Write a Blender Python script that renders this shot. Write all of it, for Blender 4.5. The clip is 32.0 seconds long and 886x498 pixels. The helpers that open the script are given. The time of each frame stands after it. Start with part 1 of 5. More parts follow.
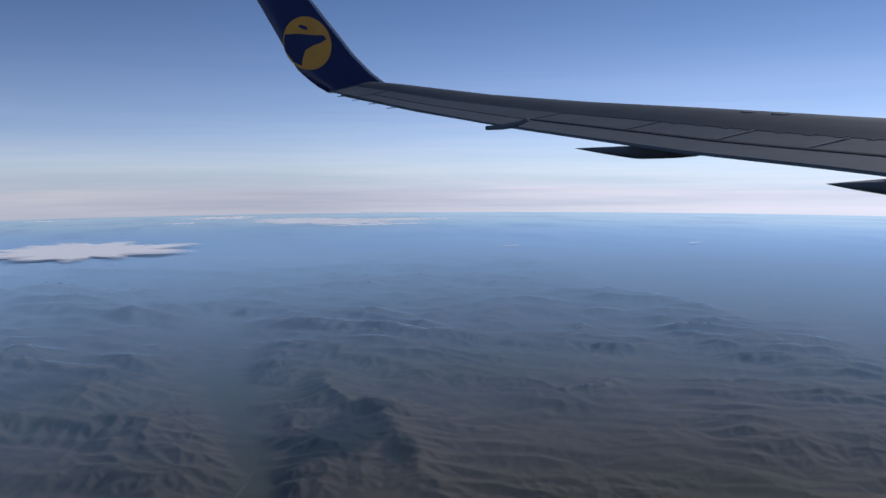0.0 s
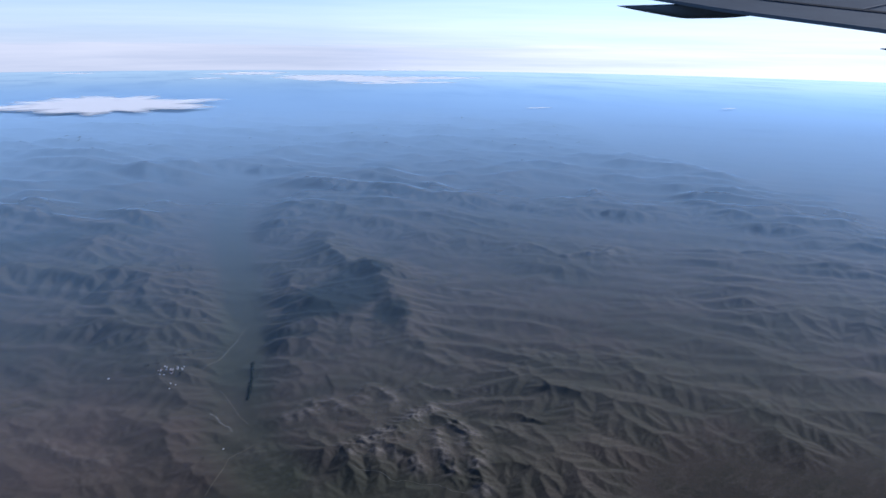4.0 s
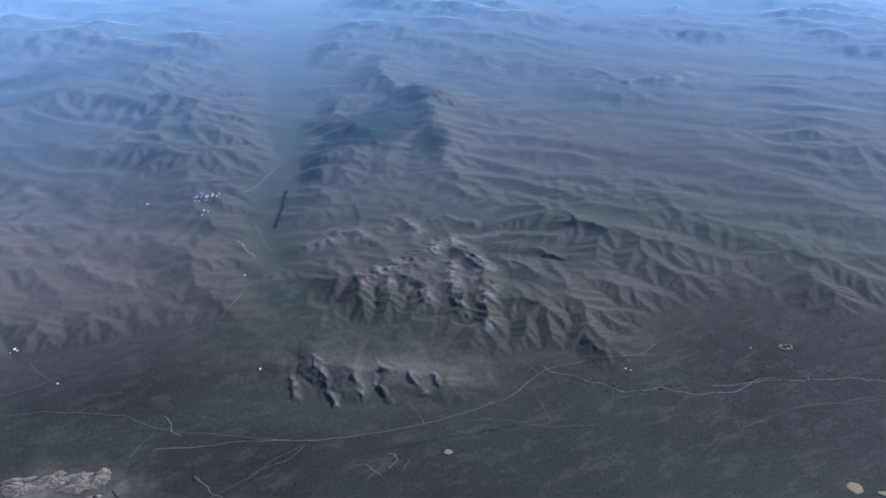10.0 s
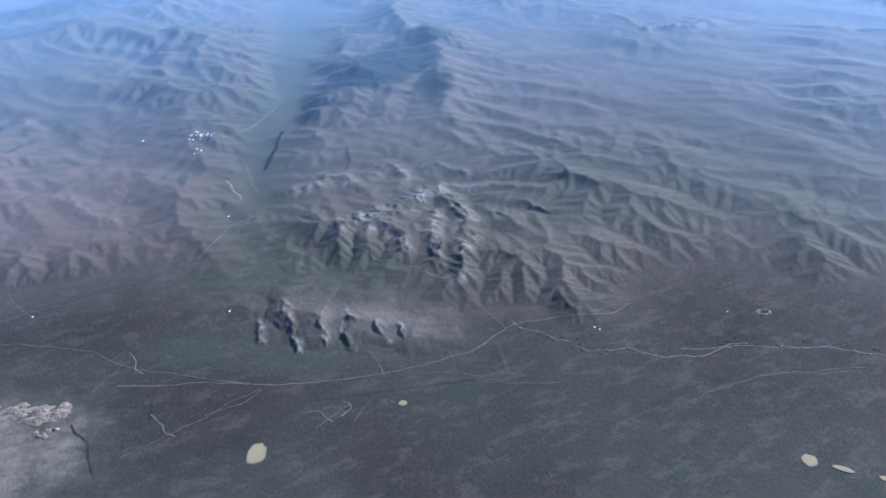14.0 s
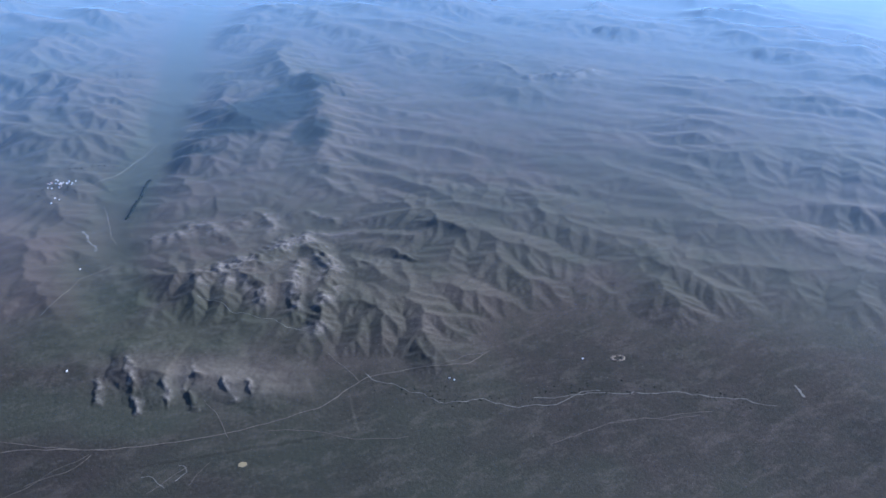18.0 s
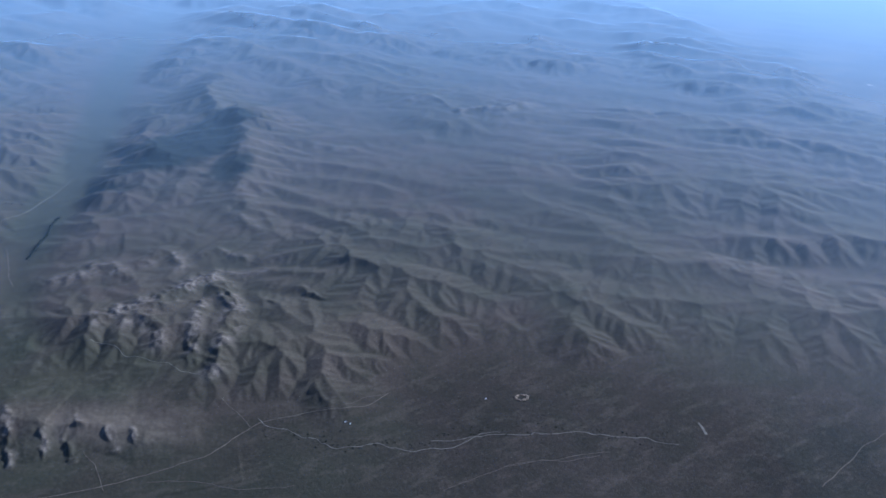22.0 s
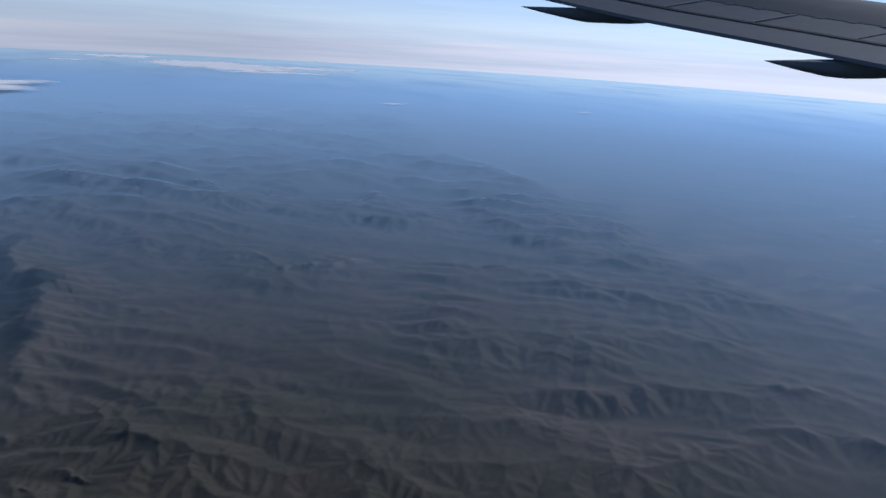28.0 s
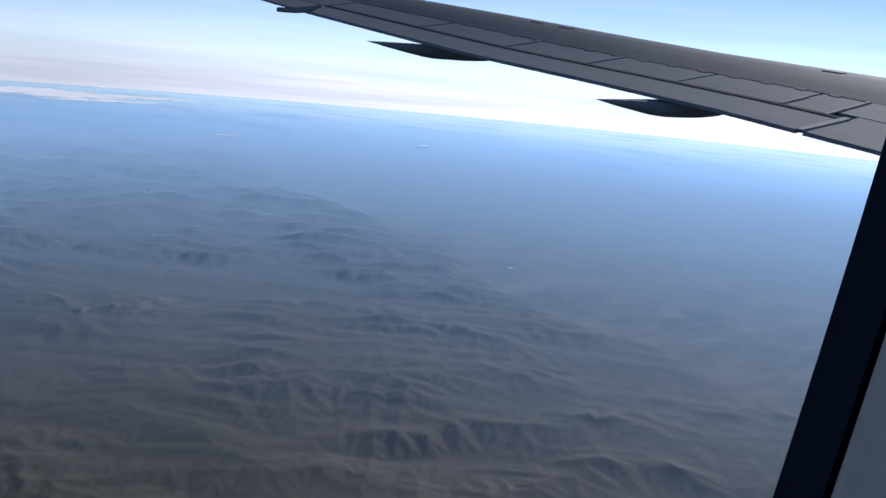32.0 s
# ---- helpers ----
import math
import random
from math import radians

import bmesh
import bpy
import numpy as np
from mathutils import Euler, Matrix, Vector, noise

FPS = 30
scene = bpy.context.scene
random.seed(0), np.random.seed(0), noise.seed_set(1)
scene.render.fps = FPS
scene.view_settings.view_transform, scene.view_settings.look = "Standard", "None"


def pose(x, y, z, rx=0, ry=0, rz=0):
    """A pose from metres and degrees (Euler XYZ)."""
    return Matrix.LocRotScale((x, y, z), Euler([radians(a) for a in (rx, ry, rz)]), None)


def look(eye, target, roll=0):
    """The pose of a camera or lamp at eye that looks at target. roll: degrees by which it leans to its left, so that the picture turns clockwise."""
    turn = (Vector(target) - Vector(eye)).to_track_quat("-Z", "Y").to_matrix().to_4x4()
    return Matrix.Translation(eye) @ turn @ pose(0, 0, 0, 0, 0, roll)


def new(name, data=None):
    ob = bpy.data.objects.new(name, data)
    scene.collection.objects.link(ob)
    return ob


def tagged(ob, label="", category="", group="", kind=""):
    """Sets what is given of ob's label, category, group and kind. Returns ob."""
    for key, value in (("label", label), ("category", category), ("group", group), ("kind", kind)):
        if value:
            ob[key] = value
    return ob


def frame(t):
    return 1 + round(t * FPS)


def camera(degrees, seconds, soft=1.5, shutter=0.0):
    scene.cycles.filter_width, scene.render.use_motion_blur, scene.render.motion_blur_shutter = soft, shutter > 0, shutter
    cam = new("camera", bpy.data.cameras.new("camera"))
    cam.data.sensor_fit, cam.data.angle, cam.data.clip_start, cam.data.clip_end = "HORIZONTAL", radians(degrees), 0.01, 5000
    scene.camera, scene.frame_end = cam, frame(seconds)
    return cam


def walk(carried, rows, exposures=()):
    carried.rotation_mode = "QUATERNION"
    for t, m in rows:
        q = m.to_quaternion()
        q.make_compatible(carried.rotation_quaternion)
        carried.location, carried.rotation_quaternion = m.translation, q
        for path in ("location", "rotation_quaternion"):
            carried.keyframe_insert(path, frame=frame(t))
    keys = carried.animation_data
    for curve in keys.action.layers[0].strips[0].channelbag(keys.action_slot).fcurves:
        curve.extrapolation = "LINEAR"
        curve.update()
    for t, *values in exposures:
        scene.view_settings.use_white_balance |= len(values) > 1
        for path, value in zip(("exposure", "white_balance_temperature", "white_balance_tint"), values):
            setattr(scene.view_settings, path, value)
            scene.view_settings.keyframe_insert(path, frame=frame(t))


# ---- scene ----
# One unit of the model landscape is the flying height; the aircraft flies along +x and the window looks along +y.
SPEED = 0.03607          # units a second along +x
EYE = 1.0            # height of the eye over the plain
GLOBE = 620.0        # radius of the earth in the same units
cam = camera(57.81, 32.0)
# seconds, heading from +y towards +x, tilt, lean (degrees)
PATH = [
    (0, 22.97, -5.83, -0.29), (0.5, 22.68, -6.81, -0.59), (1, 22.40, -7.67, -0.73), (1.5, 22.05, -8.54, -1.00), (2, 21.69, -9.67, -1.17),
    (2.5, 21.35, -11.23, -1.09), (3, 21.03, -12.61, -0.47), (3.5, 20.79, -14.21, 0.16), (5.5, 19.50, -19.77, 0.64), (6, 18.32, -21.28, -0.11),
    (6.5, 16.91, -22.49, -0.01), (7, 15.68, -23.10, -0.32), (7.5, 15.25, -23.59, -1.09), (8, 14.78, -24.67, -1.46), (8.5, 14.12, -25.99, -1.40),
    (9, 13.60, -26.95, -1.67), (9.5, 13.35, -27.53, -1.67), (10, 12.89, -28.26, -1.43), (10.5, 11.75, -29.29, -1.48), (11, 10.64, -30.15, -1.46),
    (11.5, 9.71, -30.62, -1.45), (12, 9.45, -30.75, -1.33), (12.5, 9.63, -30.96, -0.69), (13, 9.28, -31.45, -0.61), (13.5, 8.99, -32.04, -0.97),
    (14, 9.49, -32.33, -0.98), (14.5, 10.41, -32.21, -0.55), (15, 11.50, -31.67, -0.14), (15.5, 12.81, -30.77, 0.25), (17.5, 15.59, -29.37, 1.28),
    (18, 15.87, -29.26, 1.49), (18.5, 16.27, -29.04, 1.59), (19, 16.72, -28.84, 1.74), (19.5, 17.17, -28.60, 1.90), (20, 17.54, -28.26, 1.88),
    (20.5, 17.87, -27.82, 1.96), (21, 18.14, -27.42, 2.13), (21.5, 18.25, -27.20, 2.11), (22, 18.47, -27.03, 2.07), (22.5, 18.84, -26.61, 2.03),
    (23, 19.39, -25.93, 2.06), (23.5, 20.02, -24.94, 2.20), (24, 20.66, -24.18, 2.41), (24.5, 21.15, -23.54, 2.55), (25, 21.70, -22.62, 2.59),
    (25.5, 22.16, -21.61, 2.57), (27.5, 26.04, -16.66, 3.02), (28, 27.18, -15.84, 3.58), (28.5, 28.54, -15.11, 3.95), (29, 29.76, -14.62, 4.05),
    (29.5, 31.10, -14.19, 4.39), (30, 32.46, -13.57, 4.83), (30.5, 33.77, -13.14, 5.00), (31, 35.22, -12.95, 5.25), (31.5, 36.67, -12.79, 5.43),
    (32, 37.87, -12.74, 5.25),
]


def aim(t, yaw, tilt, lean):
    y, p = radians(yaw), radians(tilt)
    eye = Vector((SPEED * t, 0, EYE))
    return look(eye, eye + Vector((math.sin(y) * math.cos(p), math.cos(y) * math.cos(p), math.sin(p))), lean)


walk(cam, [(r[0], aim(*r)) for r in PATH], [
    (0, -0.42, 5880, 14), (3, -0.06, 5496, 14), (6, 0.59, 5259, 12), (7, 0.8, 5144, 12), (8, 0.56, 4978, 12), (9, 0.9, 4967, 12),
    (10, 1.03, 4990, 12), (11, 1.31, 5014, 12), (13, 1.58, 4961, 12), (15, 1.8, 4890, 12), (19, 1.16, 4950, 12), (22, 0.89, 4980, 12),
    (25, -0.08, 5106, 12), (28, -0.4, 5495, 12), (30, -0.39, 5666, 12), (32, 0.05, 5790, 12),
])

# ---- light ----
SUN_AZ, SUN_EL = 72.0, 24.0   # from +y towards +x, and above the horizon
world = bpy.data.worlds.new("sky")
scene.world = world
world.use_nodes = True
wn = world.node_tree.nodes
sky = wn.new("ShaderNodeTexSky")
sky.sky_type = "NISHITA"
sky.sun_disc = False
sky.sun_elevation, sky.sun_rotation = radians(SUN_EL), radians(SUN_AZ)
sky.altitude, sky.air_density, sky.dust_density, sky.ozone_density = 8000, 1.0, 2.6, 1.2
world.node_tree.links.new(sky.outputs[0], wn["Background"].inputs[0])
wn["Background"].inputs[1].default_value = 0.118
sun = new("sun", bpy.data.lights.new("sun", "SUN"))
sun.data.energy, sun.data.angle, sun.data.color = 5.0, radians(0.6), (1.0, 0.93, 0.84)
az, el = radians(SUN_AZ), radians(SUN_EL)
sun.matrix_world = look((0, 0, 60), Vector((0, 0, 60)) - Vector((math.sin(az) * math.cos(el), math.cos(az) * math.cos(el), math.sin(el))))


# ---- noise ----
def lattice(ix, iy, seed):
    n = (ix * 374761393 + iy * 668265263 + seed * 974634721) & 0xFFFFFFFF
    n = ((n ^ (n >> 13)) * 1274126177) & 0xFFFFFFFF
    return ((n ^ (n >> 16)) & 0xFFFF) / 65535.0 * 2 * np.pi


def grad(x, y, seed=0):
    """Gradient noise, about -1 to 1."""
    x0, y0 = np.floor(x), np.floor(y)
    fx, fy = x - x0, y - y0
    ix, iy = x0.astype(np.int64), y0.astype(np.int64)
    u, w = fx * fx * fx * (fx * (fx * 6 - 15) + 10), fy * fy * fy * (fy * (fy * 6 - 15) + 10)
    out = []
    for dy in (0, 1):
        for dx in (0, 1):
            g = lattice(ix + dx, iy + dy, seed)
            out.append(np.cos(g) * (fx - dx) + np.sin(g) * (fy - dy))
    return 1.5 * ((out[0] * (1 - u) + out[1] * u) * (1 - w) + (out[2] * (1 - u) + out[3] * u) * w)


def fbm(x, y, octaves, seed=0, gain=0.5):
    total, amp = 0 * x, 1.0
    for k in range(octaves):
        total = total + amp * grad(x, y, seed + k)
        x, y, amp = 2.03 * x + 1.7, 2.03 * y - 2.3, amp * gain
    return total


def ridged(x, y, octaves, seed=0, gain=0.5):
    """Sharp crests over round hollows, 0 to about 1."""
    total, amp, carry, norm = 0 * x, 1.0, 1.0, 0.0
    for k in range(octaves):
        n = (1 - np.minimum(np.abs(grad(x, y, seed + k)), 1)) ** 2 * carry
        total, norm = total + amp * n, norm + amp
        carry = np.clip(n * 1.6, 0, 1)
        x, y, amp = 2.07 * x + 3.1, 2.07 * y + 1.9, amp * gain
    return total / norm


def step(a, b, x):
    s = np.clip((x - a) / (b - a), 0, 1)
    return s * s * (3 - 2 * s)


# ---- the lie of the land ----
RIDGES = []


def ridge(pts, h, wl, wr, spur=9.0, rock=0.0, sharp=1.45):
    """A crest along pts, h high, falling off over wl to its left and wr to its right, with spurs."""
    RIDGES.append((np.array(pts, float), h, wl, wr, spur, rock, sharp))


SCARS = []


def scar(pts, h, w):
    """A short bare rib of earth, steep on both sides, that stands out from a cut slope."""
    SCARS.append((np.array(pts, float), h, w))


scar([(0.344, 1.359), (0.351, 1.290)], 0.0063750000000000005, 0.0165)
scar([(0.396, 1.408), (0.410, 1.334), (0.423, 1.247)], 0.007124999999999999, 0.0195)
scar([(0.472, 1.316), (0.479, 1.256)], 0.0063750000000000005, 0.0165)
scar([(0.504, 1.302), (0.524, 1.233)], 0.006749999999999999, 0.0195)
scar([(0.523, 1.349), (0.537, 1.311)], 0.007124999999999999, 0.015)
scar([(0.581, 1.292), (0.599, 1.237)], 0.007124999999999999, 0.021)
scar([(0.628, 1.281), (0.630, 1.250)], 0.0063750000000000005, 0.015)
CRESTS = []


def crest(pts, h, wl, wr):
    """A sharp-edged rib, wl wide to its left and wr to its right."""
    CRESTS.append((np.array(pts, float), h, wl, wr))


crest([(0.943, 1.645), (1.004, 1.634), (1.010, 1.551), (0.999, 1.438), (0.990, 1.362), (0.982, 1.303), (0.986, 1.262)], 0.016, 0.085, 0.042)
crest([(0.861, 1.673), (0.909, 1.699), (0.945, 1.652), (0.964, 1.577), (0.958, 1.491), (0.941, 1.404)], 0.017, 0.05, 0.036)
crest([(0.931, 1.774), (1.011, 1.707), (1.073, 1.648), (1.108, 1.580), (1.117, 1.487)], 0.018, 0.05, 0.03)
crest([(0.933, 1.843), (1.028, 1.793), (1.113, 1.724), (1.175, 1.644)], 0.014, 0.05, 0.03)
crest([(0.321, 1.375), (0.408, 1.377), (0.469, 1.328), (0.527, 1.324), (0.587, 1.297), (0.652, 1.263)], 0.016, 0.16, 0.075)
crest([(0.799, 1.823), (0.830, 1.773), (0.844, 1.698), (0.847, 1.648), (0.824, 1.572), (0.803, 1.500), (0.784, 1.428)], 0.019, 0.045, 0.05)
crest([(0.545, 1.682), (0.596, 1.709), (0.649, 1.722), (0.690, 1.749), (0.734, 1.787), (0.770, 1.827), (0.800, 1.828)], 0.024, 0.05, 0.035)
crest([(0.772, 1.710), (0.744, 1.591), (0.740, 1.516), (0.744, 1.468)], 0.018, 0.04, 0.03)
crest([(0.610, 1.650), (0.641, 1.682), (0.663, 1.619), (0.676, 1.560)], 0.016, 0.04, 0.035)
# the rocky massif
ridge([(0.545, 1.682), (0.596, 1.709), (0.649, 1.722), (0.690, 1.749), (0.734, 1.787), (0.770, 1.827), (0.800, 1.828)], 0.0212, 0.06, 0.06, 14, 1, 1.3)
ridge([(0.799, 1.823), (0.830, 1.773), (0.844, 1.698), (0.847, 1.648), (0.824, 1.572), (0.803, 1.500), (0.784, 1.428)], 0.0238, 0.05, 0.055, 14, 0.9, 1.3)
ridge([(0.772, 1.710), (0.744, 1.591), (0.740, 1.516), (0.744, 1.468)], 0.0145, 0.035, 0.035, 14, 0.8, 1.3)
ridge([(0.610, 1.650), (0.641, 1.682), (0.663, 1.619), (0.676, 1.560)], 0.0132, 0.045, 0.045, 14, 0.7, 1.3)
ridge([(0.414, 1.913), (0.489, 1.918), (0.525, 1.973), (0.566, 1.944), (0.612, 1.876)], 0.0126, 0.06, 0.06, 13, 0.6, 1.4)
ridge([(0.643, 1.952), (0.690, 2.015), (0.719, 1.980), (0.728, 1.916)], 0.0120, 0.05, 0.05, 12, 0.6, 1.4)
ridge([(0.780, 1.976), (0.829, 1.984), (0.888, 1.923), (0.932, 1.894), (0.991, 1.890)], 0.0106, 0.035, 0.05, 12, 0.55, 1.4)
ridge([(0.823, 1.866), (0.885, 1.835), (0.931, 1.833)], 0.0079, 0.03, 0.04, 12, 0.6, 1.4)
ridge([(0.327, 1.791), (0.358, 1.701), (0.394, 1.611), (0.433, 1.541)], 0.0079, 0.05, 0.06, 10, 0.15, 1.4)
# the long spurs beside it
ridge([(0.861, 1.673), (0.909, 1.699), (0.945, 1.652), (0.964, 1.577), (0.958, 1.491), (0.941, 1.404)], 0.019, 0.07, 0.05, 6, 0.1, 1.5)
ridge([(0.943, 1.645), (1.004, 1.634), (1.010, 1.551), (0.999, 1.438), (0.990, 1.362), (0.982, 1.303), (0.986, 1.262)], 0.022, 0.13, 0.05, 6, 0.1, 1.5)
ridge([(0.931, 1.774), (1.011, 1.707), (1.073, 1.648), (1.108, 1.580), (1.117, 1.487)], 0.02, 0.07, 0.06, 7, 0, 1.5)
ridge([(0.933, 1.843), (1.028, 1.793), (1.113, 1.724), (1.175, 1.644)], 0.016, 0.06, 0.05, 7, 0, 1.5)
# the cut hill in the plain and its scars
ridge([(0.127, 1.385), (0.218, 1.378), (0.286, 1.380), (0.355, 1.359)], 0.006, 0.14, 0.1, 8, 0, 1.2)
ridge([(0.321, 1.375), (0.408, 1.377), (0.469, 1.328), (0.527, 1.324), (0.587, 1.297), (0.652, 1.263)], 0.0105, 0.14, 0.075, 10, 0.12, 1.1)
ridge([(0.585, 1.429), (0.608, 1.403)], 0.006, 0.03, 0.02, 20, 0, 1.2)
# the high peak and its flanks
ridge([(0.703, 3.811), (0.808, 3.809), (0.914, 3.717)], 0.034, 0.12, 0.12, 7, 0, 1.4)
ridge([(0.913, 3.624), (0.875, 3.328), (0.911, 3.117), (0.969, 3.096), (1.019, 2.922)], 0.058, 0.24, 0.2, 5, 0.2, 1.5)
ridge([(0.990, 2.956), (0.981, 2.738), (0.942, 2.479), (0.910, 2.347)], 0.04, 0.17, 0.15, 6, 0.1, 1.4)
ridge([(0.910, 2.379), (0.924, 2.246), (0.927, 2.146)], 0.022, 0.1, 0.12, 7, 0.2, 1.4)
ridge([(1.045, 2.917), (1.169, 2.778), (1.311, 2.794), (1.494, 2.775), (1.601, 2.776)], 0.022, 0.07, 0.08, 8, 0, 1.3)
ridge([(1.006, 2.638), (1.144, 2.565), (1.277, 2.467), (1.405, 2.372), (1.504, 2.286)], 0.022, 0.07, 0.08, 8, 0, 1.3)
ridge([(1.111, 2.427), (1.211, 2.396), (1.316, 2.334), (1.379, 2.252)], 0.018, 0.05, 0.06, 8, 0, 1.3)
ridge([(0.957, 2.416), (1.081, 2.314), (1.196, 2.183), (1.305, 2.145), (1.389, 2.073)], 0.02, 0.06, 0.07, 8, 0, 1.3)
ridge([(1.218, 2.702), (1.275, 2.665), (1.333, 2.662)], 0.012, 0.05, 0.05, 14, 0.5, 1.3)
ridge([(0.592, 3.300), (0.693, 3.292), (0.779, 3.211)], 0.022, 0.1, 0.09, 10, 0, 1.3)
ridge([(0.561, 2.895), (0.669, 2.856), (0.744, 2.885)], 0.016, 0.06, 0.06, 9, 0, 1.3)
ridge([(0.651, 3.077), (0.795, 2.976), (0.853, 3.002)], 0.02, 0.07, 0.07, 9, 0, 1.3)
ridge([(0.540, 2.536), (0.618, 2.533), (0.681, 2.545)], 0.016, 0.05, 0.05, 9, 0, 1.3)
ridge([(0.717, 2.398), (0.795, 2.444), (0.868, 2.448)], 0.016, 0.05, 0.05, 9, 0.2, 1.3)
ridge([(1.007, 4.178), (1.085, 4.065), (1.151, 3.890), (1.330, 3.702), (1.408, 3.465)], 0.045, 0.2, 0.2, 6, 0.1, 1.3)
ridge([(1.237, 4.170), (1.395, 4.195), (1.530, 4.053)], 0.05, 0.16, 0.16, 6, 0, 1.3)
ridge([(0.864, 4.316), (0.967, 4.378), (1.039, 4.285)], 0.05, 0.16, 0.16, 6, 0, 1.3)
ridge([(0.821, 2.283), (0.862, 2.213), (0.909, 2.136), (0.943, 2.042)], 0.018, 0.05, 0.04, 9, 0.25, 1.3)
ridge([(0.944, 2.228), (0.976, 2.157), (0.983, 2.043)], 0.018, 0.05, 0.04, 9, 0, 1.3)
ridge([(1.004, 2.223), (1.082, 2.165), (1.154, 2.092), (1.164, 1.987), (1.152, 1.886)], 0.022, 0.06, 0.05, 8, 0, 1.3)
ridge([(1.201, 2.103), (1.241, 2.015), (1.268, 1.911), (1.279, 1.852)], 0.02, 0.06, 0.05, 8, 0, 1.3)
ridge([(0.387, 2.259), (0.521, 2.233), (0.657, 2.233), (0.754, 2.189)], 0.014, 0.04, 0.05, 9, 0, 1.3)
ridge([(0.378, 2.112), (0.481, 2.085), (0.593, 2.087)], 0.012, 0.04, 0.04, 9, 0, 1.3)
# hills on the other side of the valley
ridge([(-0.013, 2.601), (0.039, 2.622), (0.145, 2.551)], 0.02, 0.06, 0.05, 12, 0.3, 1.3)
ridge([(0.058, 2.518), (0.088, 2.522), (0.114, 2.414)], 0.02, 0.05, 0.05, 12, 0.3, 1.3)
ridge([(0.142, 2.506), (0.197, 2.420), (0.246, 2.304)], 0.018, 0.05, 0.05, 12, 0.1, 1.3)
ridge([(0.009, 3.151), (-0.035, 2.941), (0.026, 2.768), (0.087, 2.673)], 0.032, 0.09, 0.09, 8, 0, 1.3)
ridge([(0.070, 3.045), (0.134, 2.795), (0.194, 2.649)], 0.028, 0.08, 0.08, 8, 0, 1.3)
ridge([(0.144, 3.089), (0.217, 2.861), (0.294, 2.803)], 0.026, 0.08, 0.07, 8, 0, 1.3)
ridge([(-0.427, 2.463), (-0.392, 2.523), (-0.353, 2.466)], 0.016, 0.05, 0.05, 12, 0.5, 1.3)
ridge([(-0.354, 1.945), (-0.275, 1.955), (-0.219, 1.981), (-0.157, 2.002)], 0.018, 0.07, 0.07, 10, 0.15, 1.3)
ridge([(-0.158, 1.992), (-0.100, 1.909), (-0.058, 1.863), (-0.014, 1.843)], 0.016, 0.06, 0.06, 10, 0.3, 1.3)
ridge([(-0.364, 2.075), (-0.277, 2.076), (-0.194, 2.094)], 0.012, 0.06, 0.06, 9, 0, 1.3)
ridge([(-0.051, 2.232), (0.115, 2.163), (0.249, 2.064)], 0.007, 0.06, 0.05, 8, 0, 1.2)
ridge([(-0.062, 2.100), (0.098, 2.021), (0.252, 1.982)], 0.008, 0.06, 0.05, 8, 0, 1.2)
ridge([(-0.036, 2.026), (0.088, 1.970), (0.282, 1.889)], 0.008, 0.06, 0.04, 8, 0, 1.2)
ridge([(-0.448, 2.272), (-0.310, 2.277), (-0.190, 2.223)], 0.01, 0.08, 0.06, 8, 0, 1.2)
ridge([(0.015, 1.772), (0.123, 1.766), (0.221, 1.707)], 0.006, 0.06, 0.05, 8, 0, 1.2)
ridge([(-0.691, 3.159), (-0.610, 3.318), (-0.435, 3.395), (-0.232, 3.515)], 0.045, 0.22, 0.2, 6, 0, 1.3)
ridge([(-0.323, 2.818), (-0.213, 2.836), (-0.099, 2.703)], 0.022, 0.08, 0.08, 9, 0, 1.3)
ridge([(-0.9, 3.7), (-0.5, 3.75), (-0.2, 3.95)], 0.045, 0.25, 0.25, 6)
# ridges that run out towards the plain
ridge([(1.336, 1.99), (1.44, 1.94), (1.436, 1.825), (1.452, 1.754), (1.496, 1.682), (1.552, 1.611), (1.576, 1.493), (1.578, 1.342)], 0.026, 0.12, 0.09, 8)
ridge([(1.475, 1.702), (1.568, 1.669), (1.641, 1.631), (1.645, 1.508), (1.666, 1.424), (1.70, 1.344)], 0.026, 0.09, 0.07, 8)
ridge([(1.66, 1.53), (1.72, 1.506), (1.80, 1.449), (1.904, 1.417), (1.99, 1.377)], 0.028, 0.09, 0.10, 9)
ridge([(1.99, 1.336), (2.09, 1.333), (2.18, 1.279), (2.26, 1.254), (2.38, 1.271), (2.51, 1.258), (2.70, 1.291)], 0.034, 0.09, 0.12, 9)
ridge([(2.70, 1.29), (2.79, 1.24), (2.88, 1.155), (2.92, 1.08)], 0.034, 0.08, 0.09, 10)
ridge([(1.673, 1.76), (1.806, 1.686), (1.945, 1.628), (2.083, 1.571), (2.174, 1.449), (2.208, 1.38)], 0.026, 0.10, 0.09, 8)
ridge([(2.115, 1.736), (2.248, 1.679), (2.384, 1.603), (2.551, 1.61), (2.691, 1.514), (2.84, 1.452)], 0.034, 0.10, 0.09, 9)
ridge([(2.858, 1.496), (2.96, 1.44), (3.015, 1.345)], 0.034, 0.07, 0.07, 10)
ridge([(2.08, 2.13), (2.34, 2.138), (2.393, 1.951)], 0.03, 0.09, 0.10, 8)
ridge([(2.535, 2.06), (2.745, 2.03), (2.886, 1.94), (2.967, 1.793)], 0.034, 0.09, 0.09, 9)
ridge([(2.612, 2.55), (2.79, 2.49), (2.94, 2.38), (3.055, 2.20), (3.133, 2.128)], 0.044, 0.12, 0.11, 8)
ridge([(3.22, 2.273), (3.377, 2.124), (3.557, 2.0)], 0.032, 0.07, 0.07, 9)
